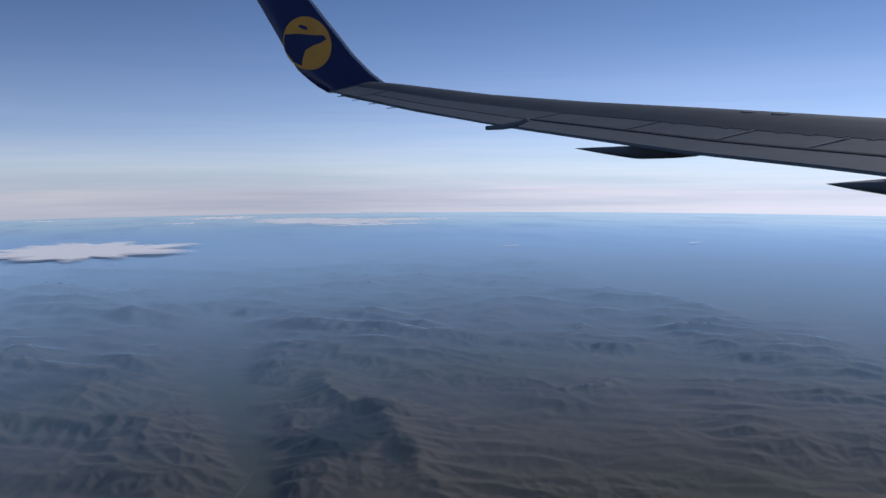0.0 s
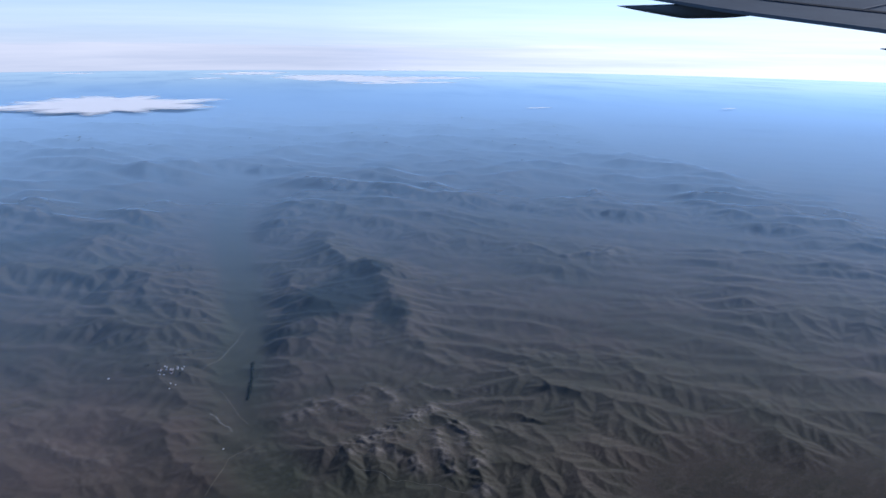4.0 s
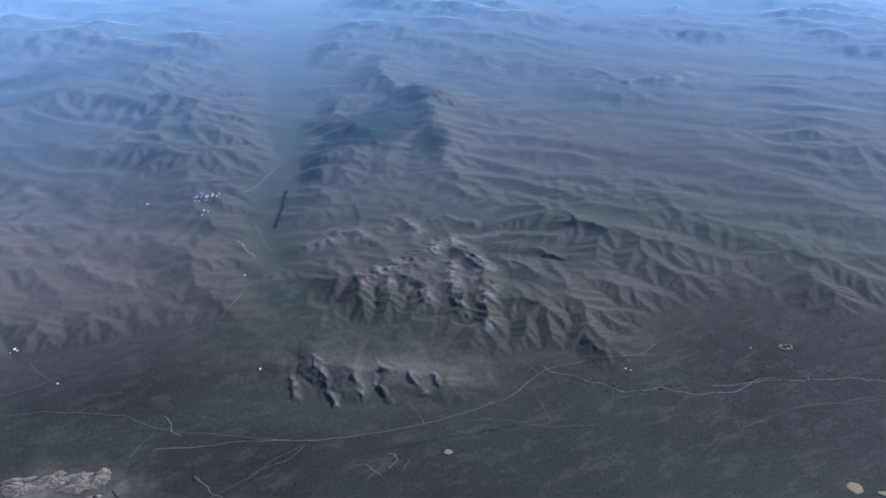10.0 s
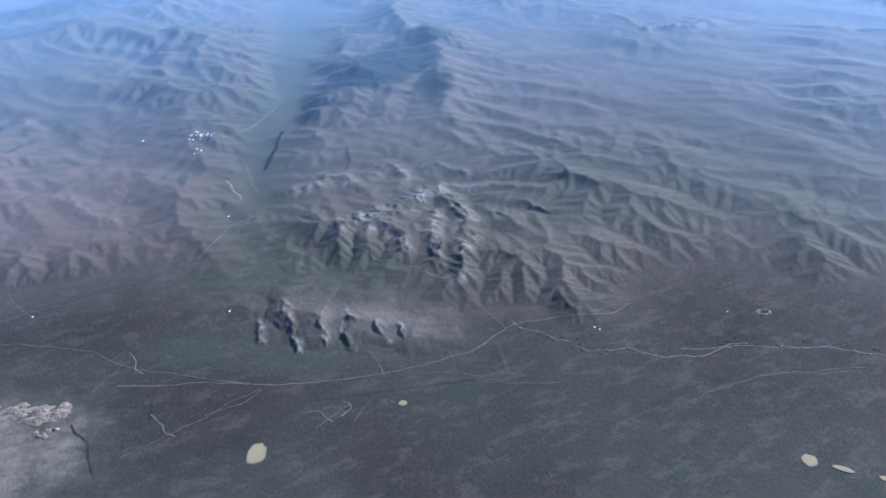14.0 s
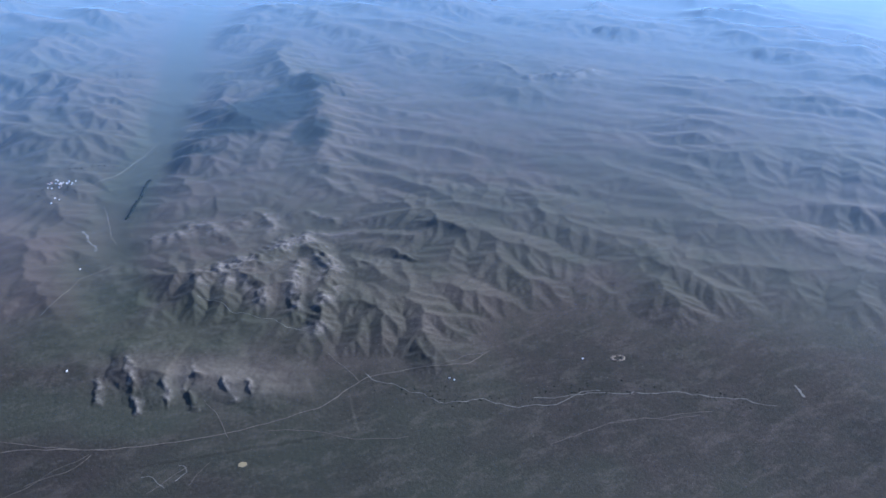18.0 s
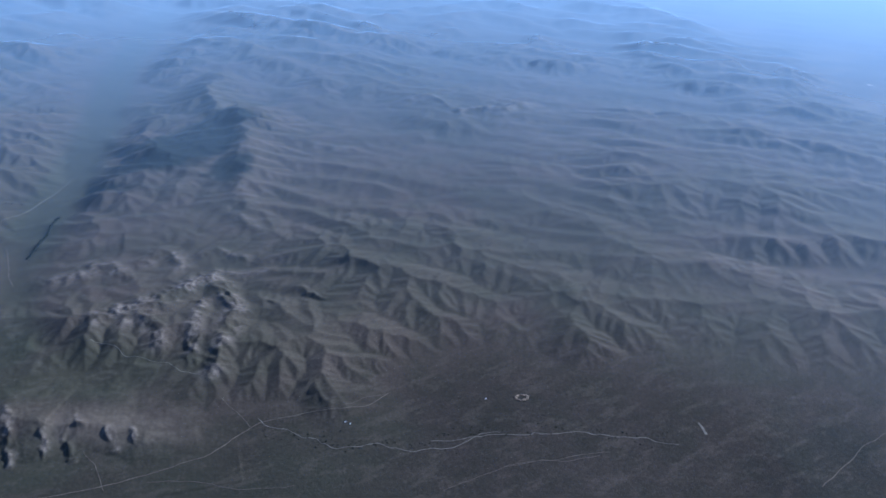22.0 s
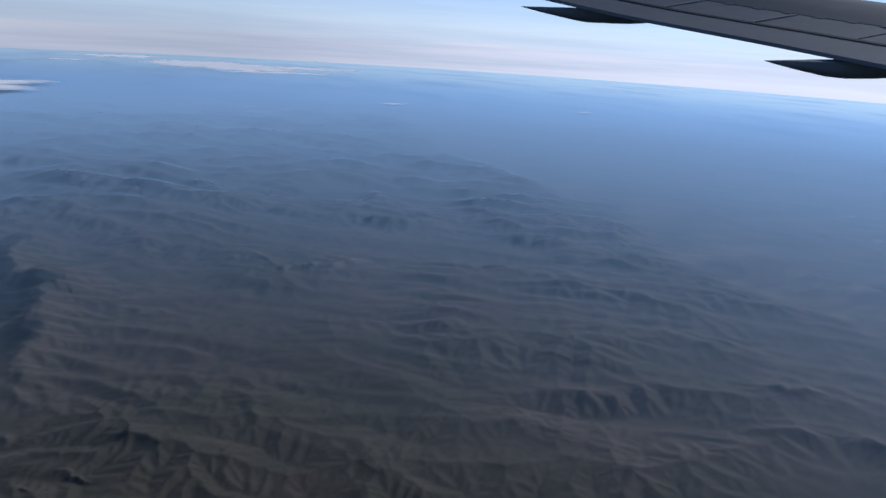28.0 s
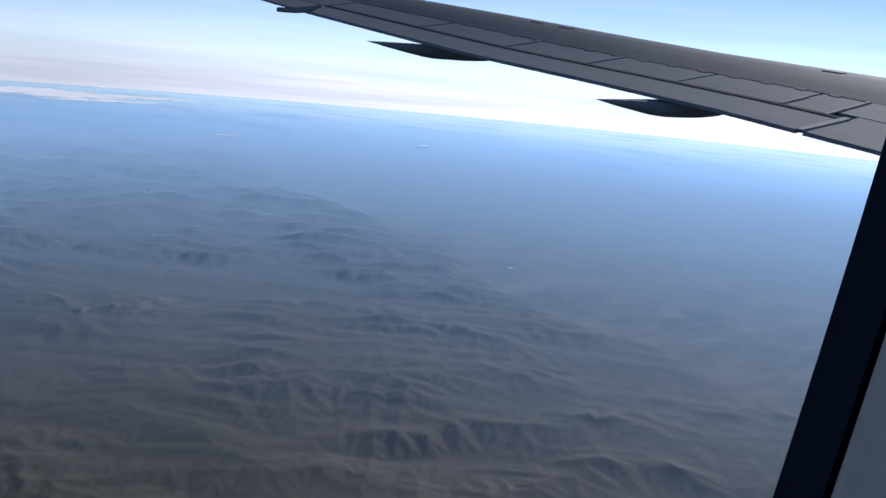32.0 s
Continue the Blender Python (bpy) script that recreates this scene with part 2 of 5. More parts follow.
ridge([(2.97, 1.92), (3.05, 1.80), (3.08, 1.704)], 0.03, 0.07, 0.07, 9)
ridge([(3.05, 3.48), (3.16, 3.26), (3.32, 3.17), (3.52, 3.08)], 0.055, 0.13, 0.13, 7)
ridge([(3.16, 2.776), (3.30, 2.576), (3.464, 2.44)], 0.04, 0.10, 0.10, 8)
ridge([(3.397, 4.215), (3.631, 4.017), (3.70, 3.80)], 0.055, 0.16, 0.16, 6)
ridge([(3.05, 4.37), (3.25, 4.15), (3.40, 4.07)], 0.05, 0.14, 0.14, 6)
ridge([(2.26, 4.83), (2.64, 4.9), (2.85, 4.57)], 0.06, 0.2, 0.2, 5)
ridge([(1.0, 4.22), (1.11, 4.265), (1.125, 4.02)], 0.05, 0.12, 0.12, 7)
ridge([(1.2, 4.38), (1.4, 4.275)], 0.04, 0.1, 0.1, 7)
ridge([(1.573, 2.177), (1.643, 2.165)], 0.018, 0.05, 0.05, 12)
ridge([(1.722, 2.173), (1.732, 2.081)], 0.018, 0.05, 0.05, 12)
ridge([(1.861, 2.218), (1.919, 2.113), (1.985, 2.034), (2.10, 1.93)], 0.024, 0.08, 0.07, 9)
# the crag
ridge([(1.658, 3.17), (1.788, 3.186), (1.813, 3.06)], 0.034, 0.08, 0.08, 10, 0.5)
ridge([(1.823, 2.966), (1.917, 2.963), (2.028, 2.942), (2.125, 3.016)], 0.036, 0.08, 0.08, 12, 1.0)
# outliers on the plain
ridge([(2.897, 1.509), (3.047, 1.372)], 0.026, 0.06, 0.06, 10)
ridge([(3.097, 1.391), (3.146, 1.242)], 0.024, 0.06, 0.06, 10)
ridge([(3.327, 1.35), (3.432, 1.255)], 0.022, 0.05, 0.05, 10)
ridge([(3.46, 1.335), (3.56, 1.194)], 0.02, 0.05, 0.05, 10)
# low hill in the steppe
ridge([(1.766, 0.954), (1.771, 0.887), (1.774, 0.830), (1.757, 0.795)], 0.008, 0.10, 0.08, 4, 0.0, 1.2)


def near_line(x, y, pts):
    """Distance to a bent line, how far it lies to the left (1) or right (-1), and the way along it."""
    best, side, along = np.full(x.shape, 1e9), np.zeros(x.shape), np.zeros(x.shape)
    start = 0.0
    for (ax, ay), (bx, by) in zip(pts[:-1], pts[1:]):
        dx, dy = bx - ax, by - ay
        n = math.hypot(dx, dy)
        s = np.clip(((x - ax) * dx + (y - ay) * dy) / (n * n), 0, 1)
        d = np.hypot(x - ax - s * dx, y - ay - s * dy)
        hit = d < best
        best = np.where(hit, d, best)
        side = np.where(hit, (dx * (y - ay) - dy * (x - ax)) / n / (d + 0.004), side)
        along = np.where(hit, start + s * n, along)
        start += n
    return best, np.clip(side, -1, 1), along


# the open plain beyond the last hills, the flat valley and the steppe at the foot
PLAIN = np.array([(3.40, -1.0), (3.60, 1.0), (3.68, 1.9), (3.62, 2.45), (3.75, 3.1), (4.0, 3.8), (4.0, 4.8), (4.0, 5.8), (4.6, 8.0), (7.0, 14.0)])
VALLEY = np.array([(0.70, 5.4), (0.56, 4.4), (0.50, 3.86), (0.47, 3.17), (0.42, 2.67), (0.355, 2.33), (0.32, 2.06), (0.30, 1.93), (0.31, 1.80), (0.36, 1.62)])


def hilliness(x, y):
    edge = np.interp(y, PLAIN[:, 1], PLAIN[:, 0]) + 0.12 * fbm(x * 1.3, y * 1.3, 3, 40)
    m = 1 - step(-0.25, 0.12, x - edge)
    foot = 1.33 + 0.04 * np.sin(x * 5) - 0.28 * step(1.2, 2.1, x) - 0.35 * step(2.3, 3.2, x) + 0.27 * step(0.33, 0.1, x)
    m = m * step(-0.02, 0.25, y - foot)
    d, _, _ = near_line(x + 0.05 * fbm(x * 4, y * 4, 3, 47), y, VALLEY)
    wide = 1 + 0.5 * np.clip(y - 2.2, 0, 4)
    m = m * (0.03 + 0.97 * step(0.03, 0.16, d / wide))
    m = m * (1 - 0.35 * step(0.32, 0.0, x) * step(2.7, 2.1, y))
    m = m * (1 - 0.9 * np.exp(-((x - 0.45) / 0.36) ** 2 - ((y - 1.50) / 0.085) ** 2))
    return m


def swell(x, y):
    """The broad shape of the land, before water has cut it, and the bareness of its rock."""
    wx = x + 0.045 * fbm(x * 3.1, y * 3.1, 3, 11)
    wy = y + 0.045 * fbm(x * 3.1, y * 3.1, 3, 17)
    hilly = hilliness(x, y)
    # the grain of the hills runs along (0.76, -0.65)
    a, b = 0.76 * wx - 0.65 * wy, 0.65 * wx + 0.76 * wy
    r1 = ridged(a * 0.55, b * 3.4, 2, 21, 0.5)
    r2 = ridged(a * 0.9, b * 7.5, 2, 27, 0.5)
    patchy = (1 + 0.6 * step(0.3, 0.0, x)) * (0.6 + 1.1 * step(-0.25, 0.4, fbm(x * 1.1, y * 1.1, 2, 51)))
    out = np.hypot(x - 0.6, y)
    far = step(3.4, 5.5, out)
    z = hilly * patchy * (0.023 * r1 + 0.010 * r2) * (1 + 0.6 * far) * (0.15 + 0.85 * step(12, 7.5, out))
    z += far * step(11, 7, out) * hilly * 0.018 * step(0.3, 0.85, ridged(wx * 0.9, wy * 1.2, 3, 61, 0.5))
    z += far * step(11.5, 7.5, out) * (0.25 + 0.75 * hilly) * 0.050 * step(0.42, 1.0, ridged(a * 1.5, b * 4.0, 4, 63, 0.6))
    z += step(6.0, 9.0, out) * (0.3 + 0.7 * step(12, 9, out)) * 0.022 * step(0.5, 0.95, ridged(wx * 0.3, wy * 0.42, 4, 77, 0.6))
    z += 0.0022 * fbm(x * 2.2, y * 2.2, 3, 44) + 0.0011 * fbm(a * 4, b * 8, 3, 46)
    top, rock = np.zeros(x.shape), np.zeros(x.shape)
    for pts, h, wl, wr, spur, bare, sharp in RIDGES:
        w = 1.35 * max(wl, wr) + 0.03
        sel = np.nonzero((x > pts[:, 0].min() - w) & (x < pts[:, 0].max() + w) & (y > pts[:, 1].min() - w) & (y < pts[:, 1].max() + w))[0]
        if not len(sel):
            continue
        k = 0.2
        d, side, s = near_line(wx[sel] * k + x[sel] * (1 - k), wy[sel] * k + y[sel] * (1 - k), pts)
        key = pts[0, 0] * 7.3 + pts[0, 1] * 3.1
        w = 0.5 * (wl + wr) + 0.5 * (wl - wr) * side
        w = w * (1.1 + 0.35 * grad(s * spur * 0.5 + key, side * 0.8 + key, 6))
        way = s / max(s.max(), 1e-6)
        h = h * (0.75 + 0.25 * step(0.0, 0.3, way) * step(1.0, 0.7, way))
        p = np.clip(1 - d / w, 0, 1) ** sharp
        v = p * h * (1.0 + 0.4 * grad(s * spur * 0.8 + key, s * 0 + key, 8))
        rock[sel] = np.maximum(rock[sel], bare * np.clip(p * 1.5 - 0.25, 0, 1))
        top[sel] = np.maximum(top[sel], v) + 0.3 * np.minimum(top[sel], v)
    z = z * (1 - 0.7 * np.clip(top / 0.02, 0, 1)) + 1.0 * top
    return z, rock, hilly


# The land is shaped on a fan of rays and rings round (0.6, 0), finer near the flight line.
FAN_X = 0.6
RINGS, RAYS = 980, 1060
FAN_R = np.geomspace(0.78, 12.0, RINGS)
FAN_A = np.radians(np.linspace(-42.0, 79.5, RAYS))


def soften(z, n, times=2):
    """Box blur over 2n + 1 cells both ways."""
    for _ in range(times):
        for axis in (0, 1):
            pad = [(0, 0), (0, 0)]
            pad[axis] = (n + 1, n)
            c = np.cumsum(np.pad(z, pad, mode="edge"), axis=axis)
            z = (np.take(c, range(2 * n + 1, c.shape[axis]), axis=axis) - np.take(c, range(0, c.shape[axis] - 2 * n - 1), axis=axis)) / (2 * n + 1)
    return z


def level_soft(z, r, da, size):
    """Blur over about the same ground distance at every ring."""
    fine, mid, wide = soften(z, 2), soften(z, 7), soften(z, 20)
    want = np.log(np.clip(size / (r * da), 2, 20))[:, None]
    lo, me, hi = math.log(2), math.log(7), math.log(20)
    f1, f2 = np.clip((want - lo) / (me - lo), 0, 1), np.clip((want - me) / (hi - me), 0, 1)
    return (fine * (1 - f1) + mid * f1) * (1 - f2) + wide * f2


def finer(z, rows, cols):
    """Linear interpolation to more rows and columns."""
    for axis, n in ((0, rows), (1, cols)):
        at = np.linspace(0, z.shape[axis] - 1, n)
        k = np.minimum(at.astype(int), z.shape[axis] - 2)
        f = at - k
        f = f[:, None] if axis == 0 else f[None, :]
        z = np.take(z, k, axis=axis) * (1 - f) + np.take(z, k + 1, axis=axis) * f
    return z


def drain(z, guide, base, steep, r, da, rounds, seed, bend=0.42, slope_len=0.023):
    """Water cuts the land: every place drains to its lowest neighbour, slopes fall with the area drained, and the heights are summed up from the outlets."""
    rows, cols = z.shape
    dl = math.log(r[1] / r[0])
    cell = (r * r * dl * da)[:, None] * np.ones((1, cols))
    pick = np.random.default_rng(seed)
    here = np.arange(rows * cols).reshape(rows, cols)
    moves = [(i, j) for i in (-1, 0, 1) for j in (-1, 0, 1) if i or j]
    reach_ = {m: r * math.hypot(m[0] * dl, m[1] * da) for m in moves}
    for k in range(rounds):
        best, to, far_ = np.zeros((rows, cols)), here.copy(), np.zeros((rows, cols))
        for i, j in moves:
            at = np.roll(here, (-i, -j), (0, 1))
            drop_ = (z - z.ravel()[at]) / reach_[i, j][:, None]
            drop_ = drop_ * (0.8 + 0.4 * pick.random((rows, cols)))
            if i == -1:
                drop_[0] = -1
            if i == 1:
                drop_[-1] = -1
            if j == -1:
                drop_[:, 0] = -1
            if j == 1:
                drop_[:, -1] = -1
            hit = (drop_ > best) & ~base
            best, to = np.where(hit, drop_, best), np.where(hit, at, to)
            far_ = np.where(hit, reach_[i, j][:, None] + far_ * 0, far_)
        p = to.ravel()
        root = p == here.ravel()
        # the area drained, and the height, by doubling the way downstream
        area, q, live = cell.ravel().copy(), p.copy(), ~root
        for _ in range(11):
            area = area + np.bincount(q[live], weights=area[live], minlength=len(q))
            live = live & live[q]
            q = q[q]
        fall = steep * (slope_len ** 2 / (area.reshape(rows, cols) + slope_len ** 2)) ** bend * far_
        total, q = np.where(root, 0.0, fall.ravel()), p.copy()
        for _ in range(11):
            total = total + total[q]
            q = q[q]
        total = total + np.minimum(z, guide).ravel()[q]
        z = 0.35 * z + 0.65 * total.reshape(rows, cols)
        z = 0.8 * z + 0.2 * soften(z, 1, 1)
    return z, area.reshape(rows, cols)


def fan(rings, rays):
    r, a = np.geomspace(FAN_R[0], FAN_R[-1], rings), np.linspace(FAN_A[0], FAN_A[-1], rays)
    rr, aa = np.meshgrid(r, a, indexing="ij")
    return r, a[1] - a[0], FAN_X + rr * np.sin(aa), rr * np.cos(aa)


def shape_land():
    """Heights over the round earth, bareness of rock and hilliness on the fan."""
    r, da, x, y = fan(RINGS // 2, RAYS // 2)
    guide, rock, hilly = [q.reshape(x.shape) for q in swell(x.ravel(), y.ravel())]
    base = guide < 0.0024
    broad = level_soft(guide, r, da, 0.05)
    gr_, ga_ = np.gradient(broad)
    slope = np.hypot(gr_ / (r * math.log(r[1] / r[0]))[:, None], ga_ / (r * da)[:, None])
    steep = np.clip(level_soft(slope, r, da, 0.05) * 1.9 + 0.10 * rock, 0.05, 0.6)
    z = guide + 0.0015 * fbm(x * 9, y * 9, 3, 71) * np.clip(guide / 0.01, 0, 1)
    for k in range(4):
        z, wet = drain(z, guide, base, steep, r, da, 6, 5 + k)
        steep = steep * np.clip((level_soft(guide, r, da, 0.10) + 0.0015) / (level_soft(z, r, da, 0.10) + 0.0015), 0.6, 1.7)
    keep = (level_soft(guide, r, da, 0.10) + 0.0015) / (level_soft(z, r, da, 0.10) + 0.0015)
    z = z * np.clip(keep, 0.5, 2)
    z, guide, rock, hilly, steep = [finer(q, RINGS, RAYS) for q in (z, guide, rock, hilly, steep)]
    r, da, x, y = fan(RINGS, RAYS)
    z, wet = drain(z, np.maximum(z, guide), guide < 0.0024, steep, r, da, 3, 31, 0.42, 0.012)
    own = np.interp(r, [1.8, 2.4], [0.72, 0.55])[:, None]
    z = own * z + (1 - own) * np.minimum(guide, 1.5 * z + 0.006)
    broad = level_soft(guide, r, da, 0.05)
    z = 0.88 * z + 0.12 * soften(z, 1, 1)
    # the foot of every slope runs out gently
    out = step(0.0, 0.008, broad)
    z = out * z + (1 - out) * level_soft(guide, r, da, 0.03)
    z = np.interp(r, [1.4, 2.0, 2.6, 4.2, 5.5, 9], [1.0, 1.05, 1.3, 1.35, 0.9, 0.7])[:, None] * np.minimum(z, 1.5 * broad + 0.010)
    for pts, h, wl, wr in CRESTS:
        w = max(wl, wr)
        near = (x > pts[:, 0].min() - w) & (x < pts[:, 0].max() + w) & (y > pts[:, 1].min() - w) & (y < pts[:, 1].max() + w)
        px, py = x[near], y[near]
        d, side, s = near_line(px + 0.012 * fbm(px * 14, py * 14, 4, 25), py + 0.012 * fbm(px * 14, py * 14, 4, 29), pts)
        way = s / s.max()
        w = (0.5 * (wl + wr) + 0.5 * (wl - wr) * side) * (1 + 0.25 * grad(s * 22, side * 1.5, 37))
        up = h * step(0.0, 0.25, way) * (1 - 0.35 * way) * (1 + 0.3 * grad(s * 18, s * 0, 39)) * np.clip(1 - d / w, 0, 1) ** 1.1
        z[near] = np.maximum(z[near], up + 0.35 * np.minimum(z[near], up))
    for pts, h, w in SCARS:
        near = (x > pts[:, 0].min() - 0.05) & (x < pts[:, 0].max() + 0.05) & (y > pts[:, 1].min() - 0.05) & (y < pts[:, 1].max() + 0.05)
        d, side, s = near_line(x[near] + 0.006 * fbm(x[near] * 40, y[near] * 40, 3, 15), y[near], pts)
        lump = np.clip(1 - d / (w * (0.62 + 0.3 * side)), 0, 1) * (0.8 + 0.4 * np.abs(grad(s * 45, d * 20, 19)))
        z[near] += 0.32 * h * lump
        rock[near] = np.maximum(rock[near], 0.8 * np.clip(1.3 * lump, 0, 1))
    bare = rock > 0.02
    z[bare] += rock[bare] * 0.0060 * (ridged(x[bare] * 30 + y[bare] * 9, y[bare] * 22, 4, 33, 0.65) - 0.35)
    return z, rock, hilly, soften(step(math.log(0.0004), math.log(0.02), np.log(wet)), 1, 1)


LAND, LAND_ROCK, LAND_HILLY, LAND_WET = shape_land()


def lie(x, y):
    """The ground's height in the world at single points."""
    x, y = np.atleast_1d(np.array(x, float)), np.atleast_1d(np.array(y, float))
    r, a = np.hypot(x - FAN_X, y), np.arctan2(x - FAN_X, y)
    i = np.clip(np.log(r / FAN_R[0]) / math.log(FAN_R[1] / FAN_R[0]), 0, RINGS - 1.001)
    j = np.clip((a - FAN_A[0]) / (FAN_A[1] - FAN_A[0]), 0, RAYS - 1.001)
    i0, j0 = i.astype(int), j.astype(int)
    f, g = i - i0, j - j0
    z = (LAND[i0, j0] * (1 - g) + LAND[i0, j0 + 1] * g) * (1 - f) + (LAND[i0 + 1, j0] * (1 - g) + LAND[i0 + 1, j0 + 1] * g) * f
    return z - (x * x + y * y) / (2 * GLOBE)


# ---- materials ----
def material(name):
    m = bpy.data.materials.new(name)
    m.use_nodes = True
    return m, m.node_tree.nodes, m.node_tree.links, m.node_tree.nodes["Principled BSDF"]


def noise_node(n, l, scale, detail=6, rough=0.6, vec=None):
    t = n.new("ShaderNodeTexNoise")
    t.inputs["Scale"].default_value, t.inputs["Detail"].default_value, t.inputs["Roughness"].default_value = scale, detail, rough
    if vec is not None:
        l.new(vec, t.inputs["Vector"])
    return t.outputs["Fac"]


def mix_col(n, l, fac, a, b):
    m = n.new("ShaderNodeMix")
    m.data_type = "RGBA"
    for sock, val in ((m.inputs[0], fac), (m.inputs[6], a), (m.inputs[7], b)):
        if isinstance(val, (int, float)):
            sock.default_value = val
        elif isinstance(val, tuple):
            sock.default_value = (*val, 1)
        else:
            l.new(val, sock)
    return m.outputs[2]


def remap(n, l, val, a, b, c=0.0, d=1.0):
    m = n.new("ShaderNodeMapRange")
    m.inputs[1].default_value, m.inputs[2].default_value, m.inputs[3].default_value, m.inputs[4].default_value = a, b, c, d
    l.new(val, m.inputs[0])
    return m.outputs[0]


def plain_mat(name, col, rough=0.6, metal=0.0, vary=0.12, scale=6.0, bump=0.0):
    m, n, l, p = material(name)
    pos = n.new("ShaderNodeTexCoord").outputs["Object"]
    f = noise_node(n, l, scale, 6, 0.65, pos)
    dark, lite = tuple(c * (1 - vary) for c in col), tuple(min(1, c * (1 + vary)) for c in col)
    l.new(mix_col(n, l, remap(n, l, f, 0.3, 0.7), dark, lite), p.inputs["Base Color"])
    p.inputs["Roughness"].default_value, p.inputs["Metallic"].default_value = rough, metal
    if rough >= 0.9:
        p.inputs["Specular IOR Level"].default_value = 0.1
    if bump:
        b = n.new("ShaderNodeBump")
        b.inputs["Strength"].default_value, b.inputs["Distance"].default_value = bump, 0.02
        l.new(noise_node(n, l, scale * 4, 4, 0.6, pos), b.inputs["Height"])
        l.new(b.outputs[0], p.inputs["Normal"])
    return m


def ground_mat():
    m, n, l, p = material("steppe")
    pos = n.new("ShaderNodeNewGeometry").outputs["Position"]

    def att(name):
        t = n.new("ShaderNodeAttribute")
        t.attribute_name = name
        return t.outputs["Fac"]
    big, mid, fine = noise_node(n, l, 1.6, 5, 0.6, pos), noise_node(n, l, 9, 7, 0.68, pos), noise_node(n, l, 60, 6, 0.7, pos)
    c = mix_col(n, l, remap(n, l, big, 0.35, 0.65), (0.064, 0.051, 0.042), (0.090, 0.075, 0.062))
    c = mix_col(n, l, remap(n, l, mid, 0.42, 0.62), c, (0.053, 0.050, 0.037))
    c = mix_col(n, l, remap(n, l, fine, 0.35, 0.75, 0, 0.4), c, (0.096, 0.078, 0.066))
    grit = noise_node(n, l, 210, 5, 0.75, pos)
    c = mix_col(n, l, remap(n, l, grit, 0.40, 0.64, 0, 0.45), c, (0.040, 0.035, 0.028))
    lift = n.new("ShaderNodeHueSaturation")
    l.new(remap(n, l, att("hills"), 0.0, 0.8, 0.40, 1.0), lift.inputs["Value"])
    l.new(c, lift.inputs["Color"])
    c = lift.outputs[0]
    c = mix_col(n, l, att("meadow"), c, (0.039, 0.043, 0.029))
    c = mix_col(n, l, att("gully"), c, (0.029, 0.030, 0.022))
    c = mix_col(n, l, att("red"), c, (0.115, 0.080, 0.066))
    c = mix_col(n, l, att("stone"), c, mix_col(n, l, remap(n, l, fine, 0.4, 0.6), (0.068, 0.060, 0.053), (0.160, 0.140, 0.120)))
    c = mix_col(n, l, att("wood_and_dark_ground"), c, (0.009, 0.014, 0.013))
    c = mix_col(n, l, att("pale"), c, (0.186, 0.158, 0.126))
    l.new(c, p.inputs["Base Color"])
    p.inputs["Roughness"].default_value = 0.95
    p.inputs["Specular IOR Level"].default_value = 0.1
    b = n.new("ShaderNodeBump")
    b.inputs["Strength"].default_value, b.inputs["Distance"].default_value = 0.55, 0.003
    l.new(noise_node(n, l, 95, 7, 0.75, pos), b.inputs["Height"])
    l.new(b.outputs[0], p.inputs["Normal"])
    return m


def painted_haze_mat():
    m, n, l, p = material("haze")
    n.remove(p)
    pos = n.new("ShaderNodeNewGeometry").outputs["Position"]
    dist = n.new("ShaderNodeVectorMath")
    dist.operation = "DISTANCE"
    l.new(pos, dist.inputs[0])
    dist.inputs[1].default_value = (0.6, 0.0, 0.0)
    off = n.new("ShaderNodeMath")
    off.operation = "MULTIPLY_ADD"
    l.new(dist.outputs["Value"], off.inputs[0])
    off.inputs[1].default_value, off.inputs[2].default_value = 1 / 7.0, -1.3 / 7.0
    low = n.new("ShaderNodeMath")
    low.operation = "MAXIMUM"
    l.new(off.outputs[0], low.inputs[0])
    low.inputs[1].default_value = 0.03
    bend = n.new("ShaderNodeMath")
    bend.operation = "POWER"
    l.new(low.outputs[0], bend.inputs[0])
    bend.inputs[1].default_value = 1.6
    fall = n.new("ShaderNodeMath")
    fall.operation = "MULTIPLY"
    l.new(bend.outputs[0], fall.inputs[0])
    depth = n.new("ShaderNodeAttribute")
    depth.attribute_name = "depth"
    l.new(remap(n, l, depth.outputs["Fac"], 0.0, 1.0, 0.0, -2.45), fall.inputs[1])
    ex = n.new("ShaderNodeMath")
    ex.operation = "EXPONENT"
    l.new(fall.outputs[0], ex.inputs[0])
    # Blue veil colour, more opaque with distance, paints the haze of the air.
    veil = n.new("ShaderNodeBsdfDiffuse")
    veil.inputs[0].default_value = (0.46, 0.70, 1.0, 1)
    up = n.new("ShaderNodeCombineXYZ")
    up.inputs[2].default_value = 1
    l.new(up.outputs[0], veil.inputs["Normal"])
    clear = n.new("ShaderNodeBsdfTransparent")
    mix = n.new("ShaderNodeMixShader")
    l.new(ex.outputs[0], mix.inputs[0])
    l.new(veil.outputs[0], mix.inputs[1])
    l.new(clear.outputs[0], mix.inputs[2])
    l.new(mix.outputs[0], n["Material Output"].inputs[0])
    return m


def part(name, bm, mat, parent=None, label=""):
    """Links a bmesh as one mesh object under a thing or part."""
    me = bpy.data.meshes.new(name)
    bm.to_mesh(me)
    bm.free()
    me.materials.append(mat)
    ob = new(name, me)
    if parent:
        ob.parent = parent
    return tagged(ob, label)


